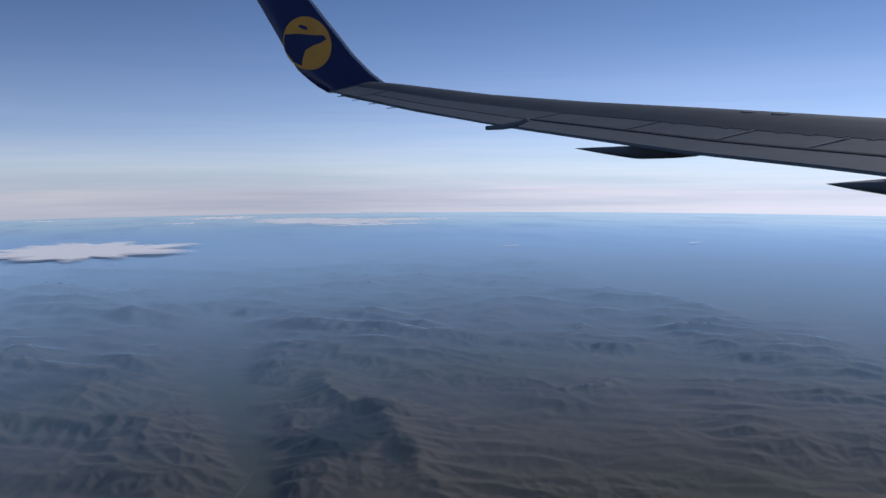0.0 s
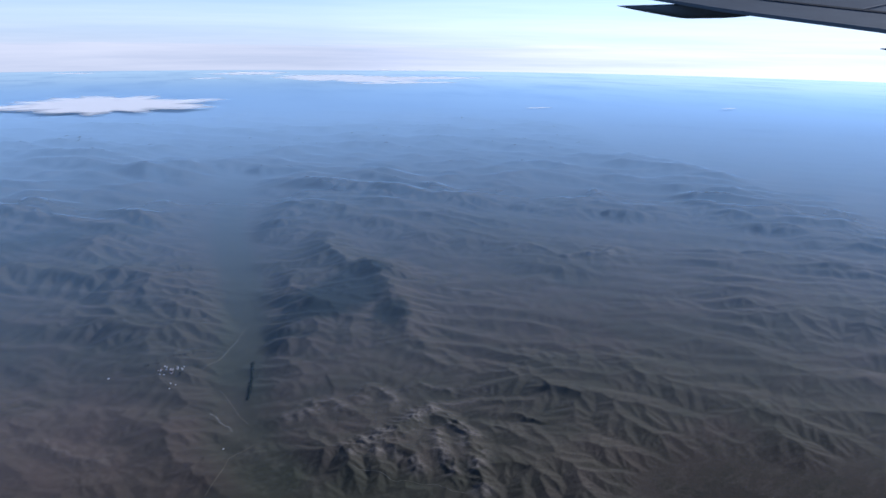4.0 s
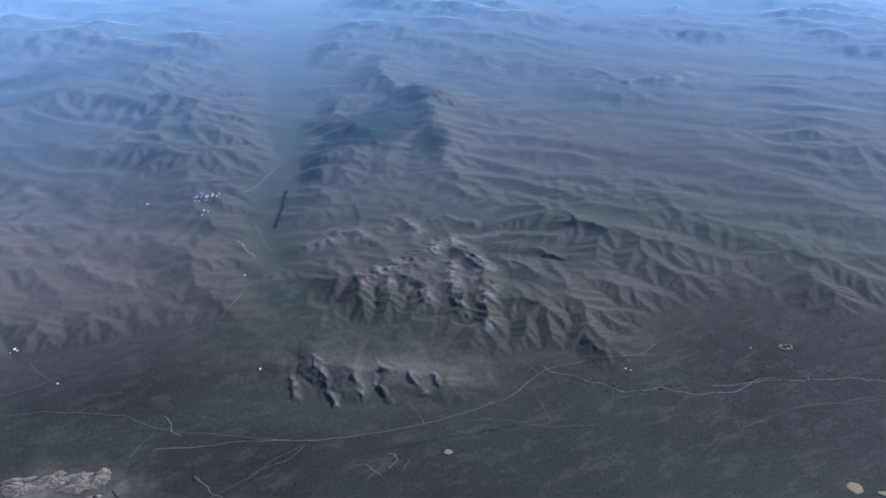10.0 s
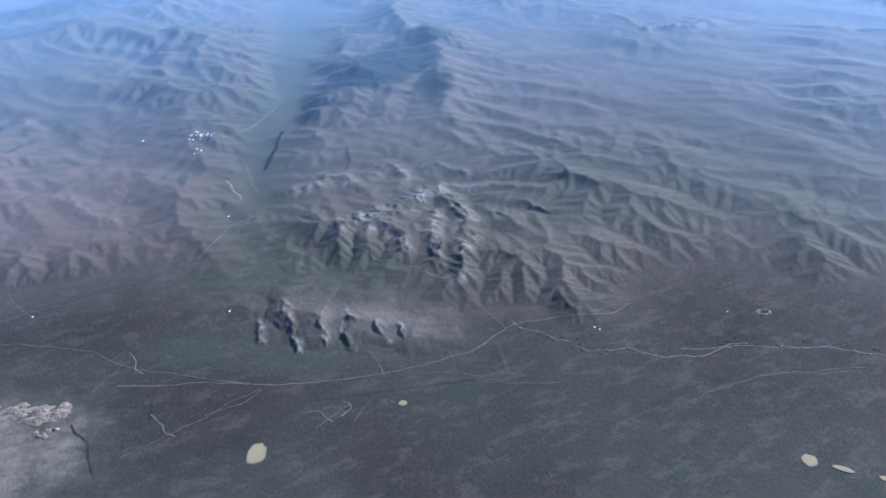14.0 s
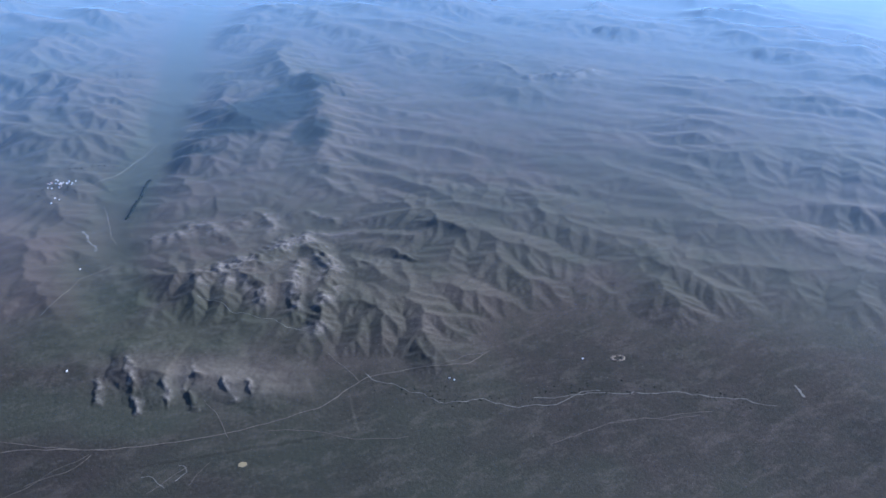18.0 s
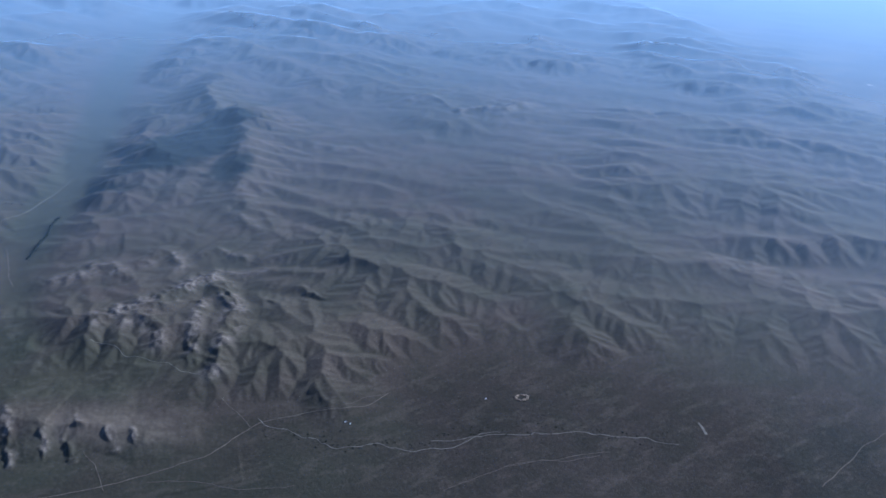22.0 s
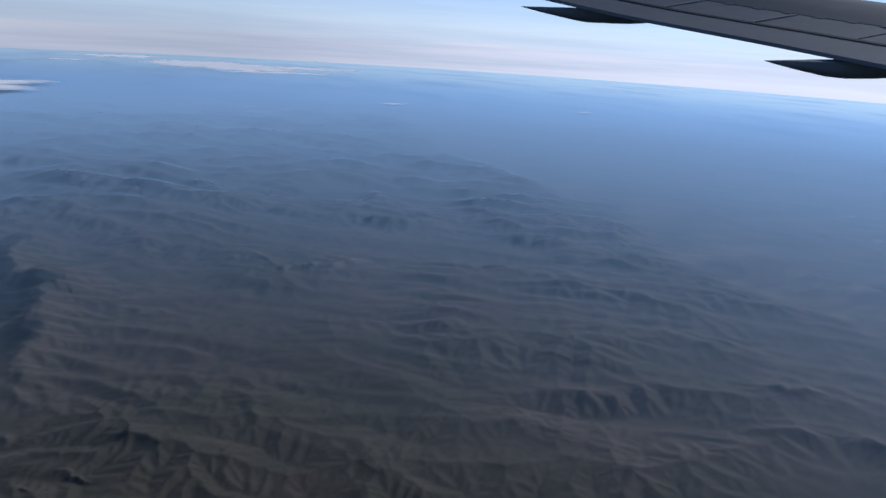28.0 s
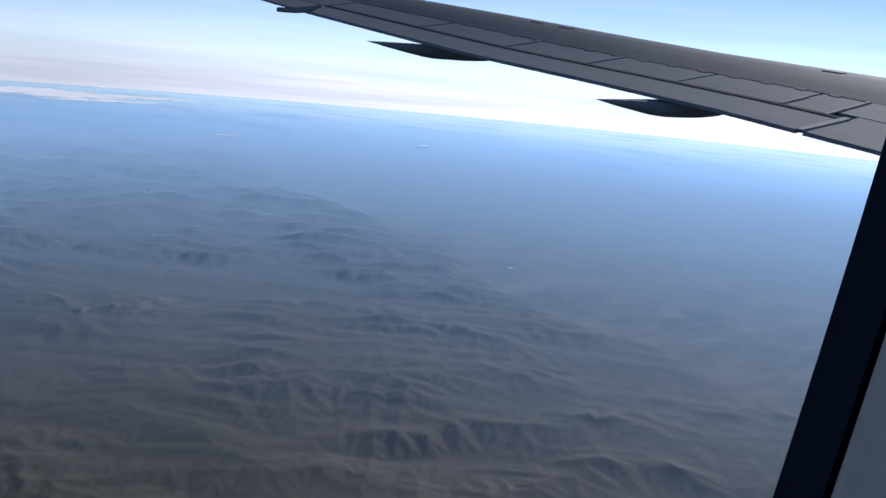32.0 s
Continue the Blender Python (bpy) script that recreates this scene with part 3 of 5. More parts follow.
def grid_mesh(name, xs, ys, zs, mat, wrap):
    """A sheet from arrays of rows x columns."""
    rows, cols = xs.shape
    co = np.stack([xs, ys, zs], -1).reshape(-1, 3).astype(np.float32)
    r, c = np.meshgrid(np.arange(rows - 1), np.arange(cols if wrap else cols - 1), indexing="ij")
    c2 = (c + 1) % cols
    quads = np.stack([r * cols + c, r * cols + c2, (r + 1) * cols + c2, (r + 1) * cols + c], -1).reshape(-1, 4)
    me = bpy.data.meshes.new(name)
    me.vertices.add(len(co))
    me.vertices.foreach_set("co", co.ravel())
    me.loops.add(quads.size)
    me.loops.foreach_set("vertex_index", quads.ravel().astype(np.int32))
    me.polygons.add(len(quads))
    me.polygons.foreach_set("loop_start", np.arange(0, quads.size, 4, dtype=np.int32))
    me.update(calc_edges=True)
    me.polygons.foreach_set("use_smooth", np.ones(len(quads), bool))
    me.materials.append(mat)
    me.validate()
    return new(name, me)


# ---- ground ----
inner, outer = np.array([0.01, 0.3, 0.55, 0.7]), np.geomspace(12.3, 40, 24)
back = np.radians(np.arange(84, 316, 4.0))
reach, turns = np.concatenate([inner, FAN_R, outer]), np.concatenate([FAN_A, back])
gr, ga = np.meshgrid(reach, turns, indexing="ij")
gx, gy = FAN_X + gr * np.sin(ga), gr * np.cos(ga)
gz, stone, hilly, wet = [np.zeros(gr.shape) for _ in range(4)]
for whole, q in ((gz, LAND), (stone, LAND_ROCK), (hilly, LAND_HILLY), (wet, LAND_WET)):
    whole[len(inner):len(inner) + RINGS, :RAYS] = q
gz += 0.0002 * fbm(gx * 24, gy * 24, 3, 35)
ground = grid_mesh("ground", gx, gy, gz - (gx ** 2 + gy ** 2) / (2 * GLOBE), ground_mat(), True)
tagged(ground, "dry brown steppe with eroded ridges and flat valleys", "ground", kind="structure")


def spot(x, y, cx, cy, rx, ry, turn=0.0, soft=0.5):
    """A patch with an uneven edge, 0 to 1."""
    c, s = math.cos(radians(turn)), math.sin(radians(turn))
    u, w = ((x - cx) * c + (y - cy) * s) / rx, ((y - cy) * c - (x - cx) * s) / ry
    d = np.hypot(u, w) + 0.35 * fbm(x * 2.2 / max(rx, ry), y * 2.2 / max(rx, ry), 4, 91)
    return 1 - step(1 - soft, 1 + soft, d)


def cover(ob, name, values):
    ob.data.attributes.new(name, "FLOAT", "POINT").data.foreach_set("value", np.clip(values, 0, 1).ravel().astype(np.float32))


near_valley = near_line(gx.ravel(), gy.ravel(), VALLEY)[0].reshape(gx.shape)
meadow = np.maximum(0.9 * (1 - step(0.04, 0.13, near_valley)), 0.65 * spot(gx, gy, 0.45, 1.50, 0.35, 0.10, -8))
meadow = np.maximum(meadow, 0.55 * spot(gx, gy, 0.36, 1.27, 0.28, 0.07, -10))
meadow = np.maximum(meadow, 0.4 * step(-0.1, 0.5, fbm(gx * 1.4, gy * 1.4, 4, 95)))
cover(ground, "meadow", meadow)
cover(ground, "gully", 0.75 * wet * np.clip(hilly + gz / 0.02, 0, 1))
cover(ground, "hills", soften(np.maximum(hilly, np.clip(gz / 0.02, 0, 1)), 30))
cover(ground, "red", 0.45 * np.maximum(spot(gx, gy, -0.2, 1.93, 0.42, 0.30, 0, 0.8), 0.6 * spot(gx, gy, 4.6, 2.8, 0.5, 0.25)))
cover(ground, "stone", stone * step(0.2, 0.6, 0.5 + fbm(gx * 14, gy * 14, 4, 97)))
# Woods, a dark patch at the low hill, and dark patches far off.
cover(ground, "wood_and_dark_ground", np.maximum(np.maximum(spot(gx, gy, 0.80, 2.79, 0.36, 0.13, 55, 0.22), 0.9 * spot(gx, gy, 0.90, 2.52, 0.10, 0.07, 70, 0.3)), np.maximum(0.8 * spot(gx, gy, -0.45, 3.85, 0.55, 0.16, 20, 0.3), np.maximum(0.6 * spot(gx, gy, -0.6, 3.48, 0.25, 0.1, 10, 0.3), np.maximum(0.45 * spot(gx, gy, 1.85, 0.86, 0.13, 0.10, 20), 0.6 * step(4.0, 5.5, gr) * step(0.1, 0.55, fbm(gx * 1.6, gy * 3.2, 5, 83, 0.6)) * (0.45 + 0.55 * hilly))))))
# The quarry patch is bare dust with window glare painted into it.
cover(ground, "pale", np.maximum(0.3 * spot(gx, gy, 0.57, 1.31, 0.14, 0.045, -20, 0.9), np.maximum(0.55 * step(3.0, 4.2, gx) * step(0.9, 0.2, hilly) * (0.55 + 0.75 * fbm(gx * 1.6 - gy, gy * 4.5, 5, 87, 0.6)), np.maximum(0.09 * step(0.0, 1.1, fbm(gx * 11 + gy * 5, gy * 26 - gx * 8, 6, 99, 0.78)) * (1 - hilly), 0.6 * spot(gx, gy, -0.10, 1.06, 0.15, 0.12, 0, 0.6) * (0.75 + 0.35 * fbm(gx * 30, gy * 45, 5, 88, 0.7))))))

# ---- haze painted on a sheet over the plains ----
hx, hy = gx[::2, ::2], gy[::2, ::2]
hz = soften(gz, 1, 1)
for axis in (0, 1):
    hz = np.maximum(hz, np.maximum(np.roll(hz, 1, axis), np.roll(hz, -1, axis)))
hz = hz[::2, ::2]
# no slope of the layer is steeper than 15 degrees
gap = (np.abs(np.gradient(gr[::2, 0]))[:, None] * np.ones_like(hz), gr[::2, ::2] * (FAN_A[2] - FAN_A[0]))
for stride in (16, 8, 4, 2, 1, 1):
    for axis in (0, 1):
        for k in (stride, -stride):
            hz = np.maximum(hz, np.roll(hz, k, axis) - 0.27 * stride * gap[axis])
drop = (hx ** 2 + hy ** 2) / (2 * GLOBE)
veil = grid_mesh("painted_haze_sheet", hx, hy, hz + 0.003 - drop, painted_haze_mat(), True)
tagged(veil, "thin blue sheet that paints haze over the steppe", "haze", kind="structure")
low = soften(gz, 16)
# thinner over the heights; thicker on the sun's side to paint brighter haze there
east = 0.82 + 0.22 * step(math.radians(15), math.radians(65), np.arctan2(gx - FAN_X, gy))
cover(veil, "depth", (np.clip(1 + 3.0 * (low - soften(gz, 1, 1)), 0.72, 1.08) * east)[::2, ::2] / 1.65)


# ---- clouds ----
def cloud_mat(name, thin):
    m, n, l, p = material(name)
    n.remove(p)
    pos = n.new("ShaderNodeNewGeometry").outputs["Position"]
    soft = n.new("ShaderNodeBsdfDiffuse")
    soft.inputs[0].default_value = (0.94, 0.95, 0.98, 1)
    up = n.new("ShaderNodeCombineXYZ")
    up.inputs[2].default_value = 1
    l.new(up.outputs[0], soft.inputs["Normal"])
    flow = n.new("ShaderNodeMapping")
    flow.inputs["Scale"].default_value = (1.1, 3.0, 1.0)
    l.new(pos, flow.inputs["Vector"])
    f = noise_node(n, l, 1.0, 7, 0.62, flow.outputs[0])
    mix = n.new("ShaderNodeMixShader")
    dense = n.new("ShaderNodeAttribute")
    dense.attribute_name = "dense"
    body = n.new("ShaderNodeMath")
    body.operation = "MULTIPLY_ADD"
    l.new(f, body.inputs[0])
    body.inputs[1].default_value = 1.1
    l.new(dense.outputs["Fac"], body.inputs[2])
    l.new(remap(n, l, body.outputs[0], thin, thin + 0.5, 0.0, 0.95), mix.inputs[0])
    l.new(n.new("ShaderNodeBsdfTransparent").outputs[0], mix.inputs[1])
    l.new(soft.outputs[0], mix.inputs[2])
    l.new(mix.outputs[0], n["Material Output"].inputs[0])
    return m


CLOUD = cloud_mat("cloud", 0.45)


def cloud(cx, cy, rx, ry, turn, thick, lift, label, seed):
    """A flat bank of cloud with a ragged outline and a billowed top."""
    rings, spokes = 14, 90
    r, a = np.meshgrid(np.linspace(0, 1, rings), np.linspace(0, 2 * np.pi, spokes, endpoint=False), indexing="ij")
    edge = 1 + 0.34 * fbm(np.cos(a) * 2.1 + seed, np.sin(a) * 2.1, 4, seed, 0.6)
    u, w = r * edge * rx * np.cos(a), r * edge * ry * np.sin(a)
    c, k = math.cos(radians(turn)), math.sin(radians(turn))
    x, y = cx + u * c - w * k, cy + u * k + w * c
    top = thick * (1 - r ** 3) * (0.55 + 0.6 * np.abs(fbm(u * 5 / ry + seed, w * 5 / ry, 3, seed + 5)))
    z = lift + top - (x ** 2 + y ** 2) / (2 * GLOBE)
    ob = grid_mesh("cloud", x, y, z, CLOUD, True)
    ob.data.attributes.new("dense", "FLOAT", "POINT").data.foreach_set("value", (1 - r ** 1.5).ravel().astype(np.float32))
    return tagged(ob, label, "cloud", group="low clouds")


for cx, cy, rx, ry, turn, lift, label, seed in (
        (-0.25, 11.4, 1.35, 1.5, 4, 0.05, "flat white cloud bank lying low over the hills", 3),
        (-1.7, 11.2, 0.9, 0.30, 4, 0.05, "thin tail of a low white cloud bank", 4),
        (4.7, 18.4, 1.5, 2.6, 10, 0.06, "flat white cloud bank far over the plain", 7),
        (6.4, 18.2, 1.5, 0.8, 8, 0.06, "thin white tail of a far cloud bank", 12),
        (5.2, 15.7, 1.1, 0.32, 6, 0.06, "thin white cloud streak over the plain", 14),
        (3.0, 22.5, 0.9, 1.8, -20, 0.07, "long thin white cloud streak near the horizon", 9),
        (5.1, 9.65, 0.20, 0.05, 8, 0.03, "small wisp of white cloud over the plain", 15),
        (7.7, 9.05, 0.16, 0.04, 8, 0.03, "small wisp of white cloud over the plain", 16),
        (1.6, 18.8, 0.40, 0.30, 0, 0.06, "small wisp of white cloud near the horizon", 17),
        (-1.4, 24.0, 0.6, 0.6, -20, 0.07, "small wisp of white cloud near the horizon", 19),
        (8.4, 26.0, 1.2, 0.9, 10, 0.08, "thin white cloud streak on the horizon", 21)):
    cloud(cx, cy, rx, ry, turn, 0.0008, lift, label, seed)


def sunward_glow(n, l, pos, away, towards):
    """Glow strength for far backdrops, painted brighter on the sun's side."""
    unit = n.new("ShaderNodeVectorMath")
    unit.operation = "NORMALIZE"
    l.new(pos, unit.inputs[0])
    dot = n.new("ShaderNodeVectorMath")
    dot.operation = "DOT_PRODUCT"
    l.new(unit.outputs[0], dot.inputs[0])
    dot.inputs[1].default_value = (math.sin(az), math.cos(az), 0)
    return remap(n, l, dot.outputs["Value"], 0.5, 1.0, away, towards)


def bank_mat():
    m, n, l, p = material("far_cloud_and_glow")
    n.remove(p)
    geo = n.new("ShaderNodeTexCoord").outputs["Object"]
    sep = n.new("ShaderNodeSeparateXYZ")
    l.new(geo, sep.inputs[0])
    mp = n.new("ShaderNodeMapping")
    mp.inputs["Scale"].default_value = (0.035, 0.035, 0.9)
    l.new(geo, mp.inputs["Vector"])
    streak = noise_node(n, l, 1.0, 7, 0.6, mp.outputs[0])
    # denser towards the foot, gone at the top edge
    body = remap(n, l, sep.outputs[2], 0.35, -1.1, 0.0, 1.0)
    add = n.new("ShaderNodeMath")
    add.operation = "MULTIPLY_ADD"
    l.new(streak, add.inputs[0])
    add.inputs[1].default_value = 1.3
    l.new(body, add.inputs[2])
    dens = remap(n, l, add.outputs[0], 0.95, 1.40, 0.0, 0.9)
    # Pale sky haze painted upward from the horizon, fading with height.
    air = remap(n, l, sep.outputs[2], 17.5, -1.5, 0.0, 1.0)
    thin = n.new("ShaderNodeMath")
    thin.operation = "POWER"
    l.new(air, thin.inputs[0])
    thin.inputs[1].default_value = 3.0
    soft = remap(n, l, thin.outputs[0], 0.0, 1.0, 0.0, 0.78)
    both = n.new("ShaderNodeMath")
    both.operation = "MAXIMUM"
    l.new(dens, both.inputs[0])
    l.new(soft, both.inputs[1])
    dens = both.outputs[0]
    # The bank emits, with its brighter sunward side put into the strength.
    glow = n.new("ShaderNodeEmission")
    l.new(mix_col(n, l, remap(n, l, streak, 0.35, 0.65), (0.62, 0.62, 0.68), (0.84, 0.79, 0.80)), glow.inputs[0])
    l.new(sunward_glow(n, l, geo, 0.95, 1.6), glow.inputs[1])
    mix = n.new("ShaderNodeMixShader")
    l.new(dens, mix.inputs[0])
    l.new(n.new("ShaderNodeBsdfTransparent").outputs[0], mix.inputs[1])
    l.new(glow.outputs[0], mix.inputs[2])
    l.new(mix.outputs[0], n["Material Output"].inputs[0])
    return m


# a far bank of cloud that stands all round on the horizon, with sky glow painted above
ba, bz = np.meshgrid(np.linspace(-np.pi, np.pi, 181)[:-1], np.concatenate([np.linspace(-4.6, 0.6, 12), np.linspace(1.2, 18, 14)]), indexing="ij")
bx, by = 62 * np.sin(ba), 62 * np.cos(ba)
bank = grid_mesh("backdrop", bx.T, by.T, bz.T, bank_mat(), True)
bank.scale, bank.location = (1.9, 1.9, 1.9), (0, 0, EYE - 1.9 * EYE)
tagged(bank, "pale streaked cloud bank with painted sky glow along the horizon", "clouds", kind="structure")



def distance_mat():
    m, n, l, p = material("glowing_distance_haze")
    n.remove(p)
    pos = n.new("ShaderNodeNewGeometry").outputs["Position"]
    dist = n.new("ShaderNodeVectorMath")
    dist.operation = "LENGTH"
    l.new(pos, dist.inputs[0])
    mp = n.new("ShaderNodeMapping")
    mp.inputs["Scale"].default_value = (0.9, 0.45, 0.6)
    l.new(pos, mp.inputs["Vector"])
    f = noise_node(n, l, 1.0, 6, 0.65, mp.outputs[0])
    # Haze painted as emission, paler with distance, with darker random patches.
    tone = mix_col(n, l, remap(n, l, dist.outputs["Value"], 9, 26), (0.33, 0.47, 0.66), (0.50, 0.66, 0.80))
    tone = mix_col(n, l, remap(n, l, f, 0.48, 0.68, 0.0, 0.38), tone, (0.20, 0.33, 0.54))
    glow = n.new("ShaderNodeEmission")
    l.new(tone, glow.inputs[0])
    l.new(sunward_glow(n, l, pos, 0.88, 1.45), glow.inputs[1])
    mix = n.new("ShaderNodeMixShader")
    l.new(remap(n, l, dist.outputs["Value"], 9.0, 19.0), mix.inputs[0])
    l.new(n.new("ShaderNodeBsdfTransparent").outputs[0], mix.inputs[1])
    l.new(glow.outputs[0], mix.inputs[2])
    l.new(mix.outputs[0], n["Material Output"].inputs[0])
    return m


# the plains far off: an added glowing sheet stands in for their haze
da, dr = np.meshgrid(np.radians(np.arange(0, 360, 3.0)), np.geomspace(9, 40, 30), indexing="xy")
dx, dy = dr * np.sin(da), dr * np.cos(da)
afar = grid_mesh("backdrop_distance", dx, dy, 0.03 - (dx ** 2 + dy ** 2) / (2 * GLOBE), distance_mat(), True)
tagged(afar, "glowing sheet painted as distant plain in pale blue haze", "distance", kind="structure")

# ---- tracks, streams and fields laid on the ground ----
TRACK = plain_mat("dust_track", (0.092, 0.078, 0.062), 0.95, 0, 0.35, 40)
FAINT = plain_mat("faint_track", (0.080, 0.069, 0.056), 0.95, 0, 0.3, 40)
GULLY = plain_mat("gully_earth", (0.030, 0.027, 0.022), 0.95, 0, 0.3, 40)
STREAM = plain_mat("dry_stream", (0.105, 0.098, 0.085), 0.9, 0, 0.5, 60)
CROP = plain_mat("ploughed_field", (0.021, 0.026, 0.029), 0.95, 0, 0.2, 12)
SALT = plain_mat("salt_water", (0.560, 0.546, 0.532), 0.6, 0, 0.05, 12)


def ribbon(name, pts, width, mat, label, category, lift=0.0005, wob=0.004, seed=1):
    """A strip that follows the ground along pts."""
    pts = np.array(pts, float)
    seg = np.hypot(*np.diff(pts, axis=0).T)
    along = np.concatenate([[0], np.cumsum(seg)])
    n = max(8, int(along[-1] / 0.006))
    s = np.linspace(0, along[-1], n)
    x, y = np.interp(s, along, pts[:, 0]), np.interp(s, along, pts[:, 1])
    for k in range(4):
        x[1:-1], y[1:-1] = (x[:-2] + 2 * x[1:-1] + x[2:]) / 4, (y[:-2] + 2 * y[1:-1] + y[2:]) / 4
    x, y = x + wob * fbm(s * 14, s * 0 + seed, 3, seed), y + wob * fbm(s * 14, s * 0 + seed + 9, 3, seed)
    dx, dy = np.gradient(x), np.gradient(y)
    m = np.hypot(dx, dy) + 1e-9
    w = width * 0.5 * (0.75 + 0.6 * np.abs(fbm(s * 40, s * 0 + 3, 2, seed)))
    rows = [(x - dy / m * w * k, y + dx / m * w * k) for k in (-1, 0, 1)]
    xs, ys = np.array([q[0] for q in rows]), np.array([q[1] for q in rows])
    zs = lie(xs.ravel(), ys.ravel()).reshape(xs.shape) + lift
    ob = grid_mesh(name, xs, ys, zs, mat, False)
    return tagged(ob, label, category, kind="structure")


for k, pts in enumerate((
        [(0.09, 1.213), (0.20, 1.191), (0.251, 1.193), (0.375, 1.157), (0.479, 1.15), (0.586, 1.152), (0.674, 1.164), (0.769, 1.19), (0.839, 1.243), (0.865, 1.254), (0.925, 1.254), (1.017, 1.242), (1.053, 1.239), (1.116, 1.276)],
        [(0.126, 1.251), (0.197, 1.224), (0.293, 1.182), (0.375, 1.159)],
        [(0.256, 1.101), (0.325, 1.118), (0.355, 1.15)],
        [(0.584, 1.141), (0.57, 1.202), (0.547, 1.25)],
        [(0.839, 1.243), (0.816, 1.296), (0.79, 1.341)],
        [(-0.30, 1.40), (-0.20, 1.385), (-0.124, 1.376), (-0.043, 1.351), (0.026, 1.326), (0.087, 1.272), (0.126, 1.251)],
        [(0.047, 1.201), (0.088, 1.263)],
        [(-0.229, 1.613), (-0.183, 1.549), (-0.154, 1.502), (-0.117, 1.465)],
        [(-0.30, 1.44), (-0.22, 1.454), (-0.167, 1.464), (-0.122, 1.486)],
        [(1.788, 0.811), (1.872, 0.849), (1.94, 0.879), (2.1, 0.93)])):
    ribbon("dirt_road", pts, 0.0023 if k == 0 else 0.0014, TRACK, "pale dusty track worn across the dry steppe", "road", seed=k + 2)
for k, pts in enumerate((
        [(0.289, 2.148), (0.306, 2.07), (0.32, 1.981), (0.336, 1.922)],
        [(0.195, 2.264), (0.252, 2.282), (0.301, 2.35), (0.352, 2.455), (0.42, 2.62)],
        [(0.136, 2.276), (0.019, 2.298), (-0.047, 2.311), (-0.167, 2.346), (-0.387, 2.388)],
        [(0.206, 1.615), (0.235, 1.672), (0.271, 1.76), (0.339, 1.804)])):
    ribbon("dirt_road", pts, 0.0036, TRACK, "pale dirt road leading to the village", "road", seed=k + 20)
for k, pts in enumerate((
        [(0.537, 1.604), (0.61, 1.541), (0.657, 1.504), (0.692, 1.479), (0.713, 1.452), (0.76, 1.42)],
        [(0.854, 1.262), (0.866, 1.243), (0.911, 1.206), (0.937, 1.178), (1.004, 1.141), (1.105, 1.106), (1.188, 1.088), (1.245, 1.107), (1.29, 1.104)],
        [(1.158, 1.118), (1.263, 1.10), (1.371, 1.08), (1.428, 1.073), (1.474, 1.044), (1.536, 1.024), (1.571, 1.002), (1.609, 0.983)],
        [(0.161, 1.125), (0.191, 1.077), (0.212, 1.053)],
        [(0.10, 1.31), (0.118, 1.275), (0.112, 1.255), (0.135, 1.24)],
        [(0.44, 1.075), (0.47, 1.06), (0.478, 1.04)], [(0.50, 1.09), (0.52, 1.08), (0.50, 1.05)])):
    ribbon("dry_stream", pts, 0.0020, STREAM, "pale gravel bed of a winding dry stream", "stream", wob=0.012, seed=k + 40)
for k, pts in enumerate((
        [(-0.123, 1.484), (0.019, 1.515), (0.064, 1.537)],
        [(0.350, 1.153), (0.235, 1.085), (0.122, 1.023)],
        [(0.515, 1.082), (0.451, 1.036)],
        [(0.553, 1.086), (0.514, 1.039)],
        [(0.653, 1.142), (0.736, 1.122), (0.819, 1.075), (0.897, 1.071)],
        [(0.885, 1.258), (1.004, 1.248), (1.118, 1.277)],
        [(1.264, 1.015), (1.374, 1.008), (1.469, 0.998)],
        [(0.086, 1.206), (0.189, 1.196)])):
    ribbon("faint_track", pts, 0.0013, FAINT, "faint narrow wheel track across dry grass", "road", wob=0.006, seed=k + 80)
ribbon("faint_track", [(1.139, 0.987), (1.273, 1.016), (1.442, 0.993)], 0.0013, FAINT, "faint narrow wheel track across dry grass", "road", wob=0.006, seed=97)
ribbon("dry_stream", [(1.679, 1.029), (1.678, 1.009), (1.673, 0.991)], 0.005, STREAM, "patch of pale gravel on the steppe", "stream", wob=0.006, seed=98)
ribbon("gully", [(0.025, 1.123), (0.065, 1.062), (0.088, 0.995)], 0.004, GULLY, "dark eroded gully beside the quarry", "gully", wob=0.006, seed=95)
ribbon("eroded_bank", [(0.25, 2.011), (0.272, 1.947), (0.288, 1.889)], 0.007, STREAM, "pale eroded earth bank beside the valley", "bank", wob=0.01, seed=60)


def patch(name, cx, cy, rx, ry, turn, mat, label, category, lift=0.002, seed=1, kind="structure", rag=0.12, group="", square=False):
    """A flat area on the ground with an uneven or square edge."""
    r, a = np.meshgrid(np.linspace(0, 1, 6), np.linspace(0, 2 * np.pi, 48, endpoint=False), indexing="ij")
    k = 1 / np.maximum(np.abs(np.cos(a)), np.abs(np.sin(a))) if square else 1 + rag * fbm(np.cos(a) * 1.4 + seed, np.sin(a) * 1.4, 3, seed)
    u, w = r * k * rx * np.cos(a), r * k * ry * np.sin(a)
    c, q = math.cos(radians(turn)), math.sin(radians(turn))
    x, y = cx + u * c - w * q, cy + u * q + w * c
    z = lie(x.ravel(), y.ravel()).reshape(x.shape) + lift
    return tagged(grid_mesh(name, x, y, z, mat, True), label, category, group=group, kind=kind)


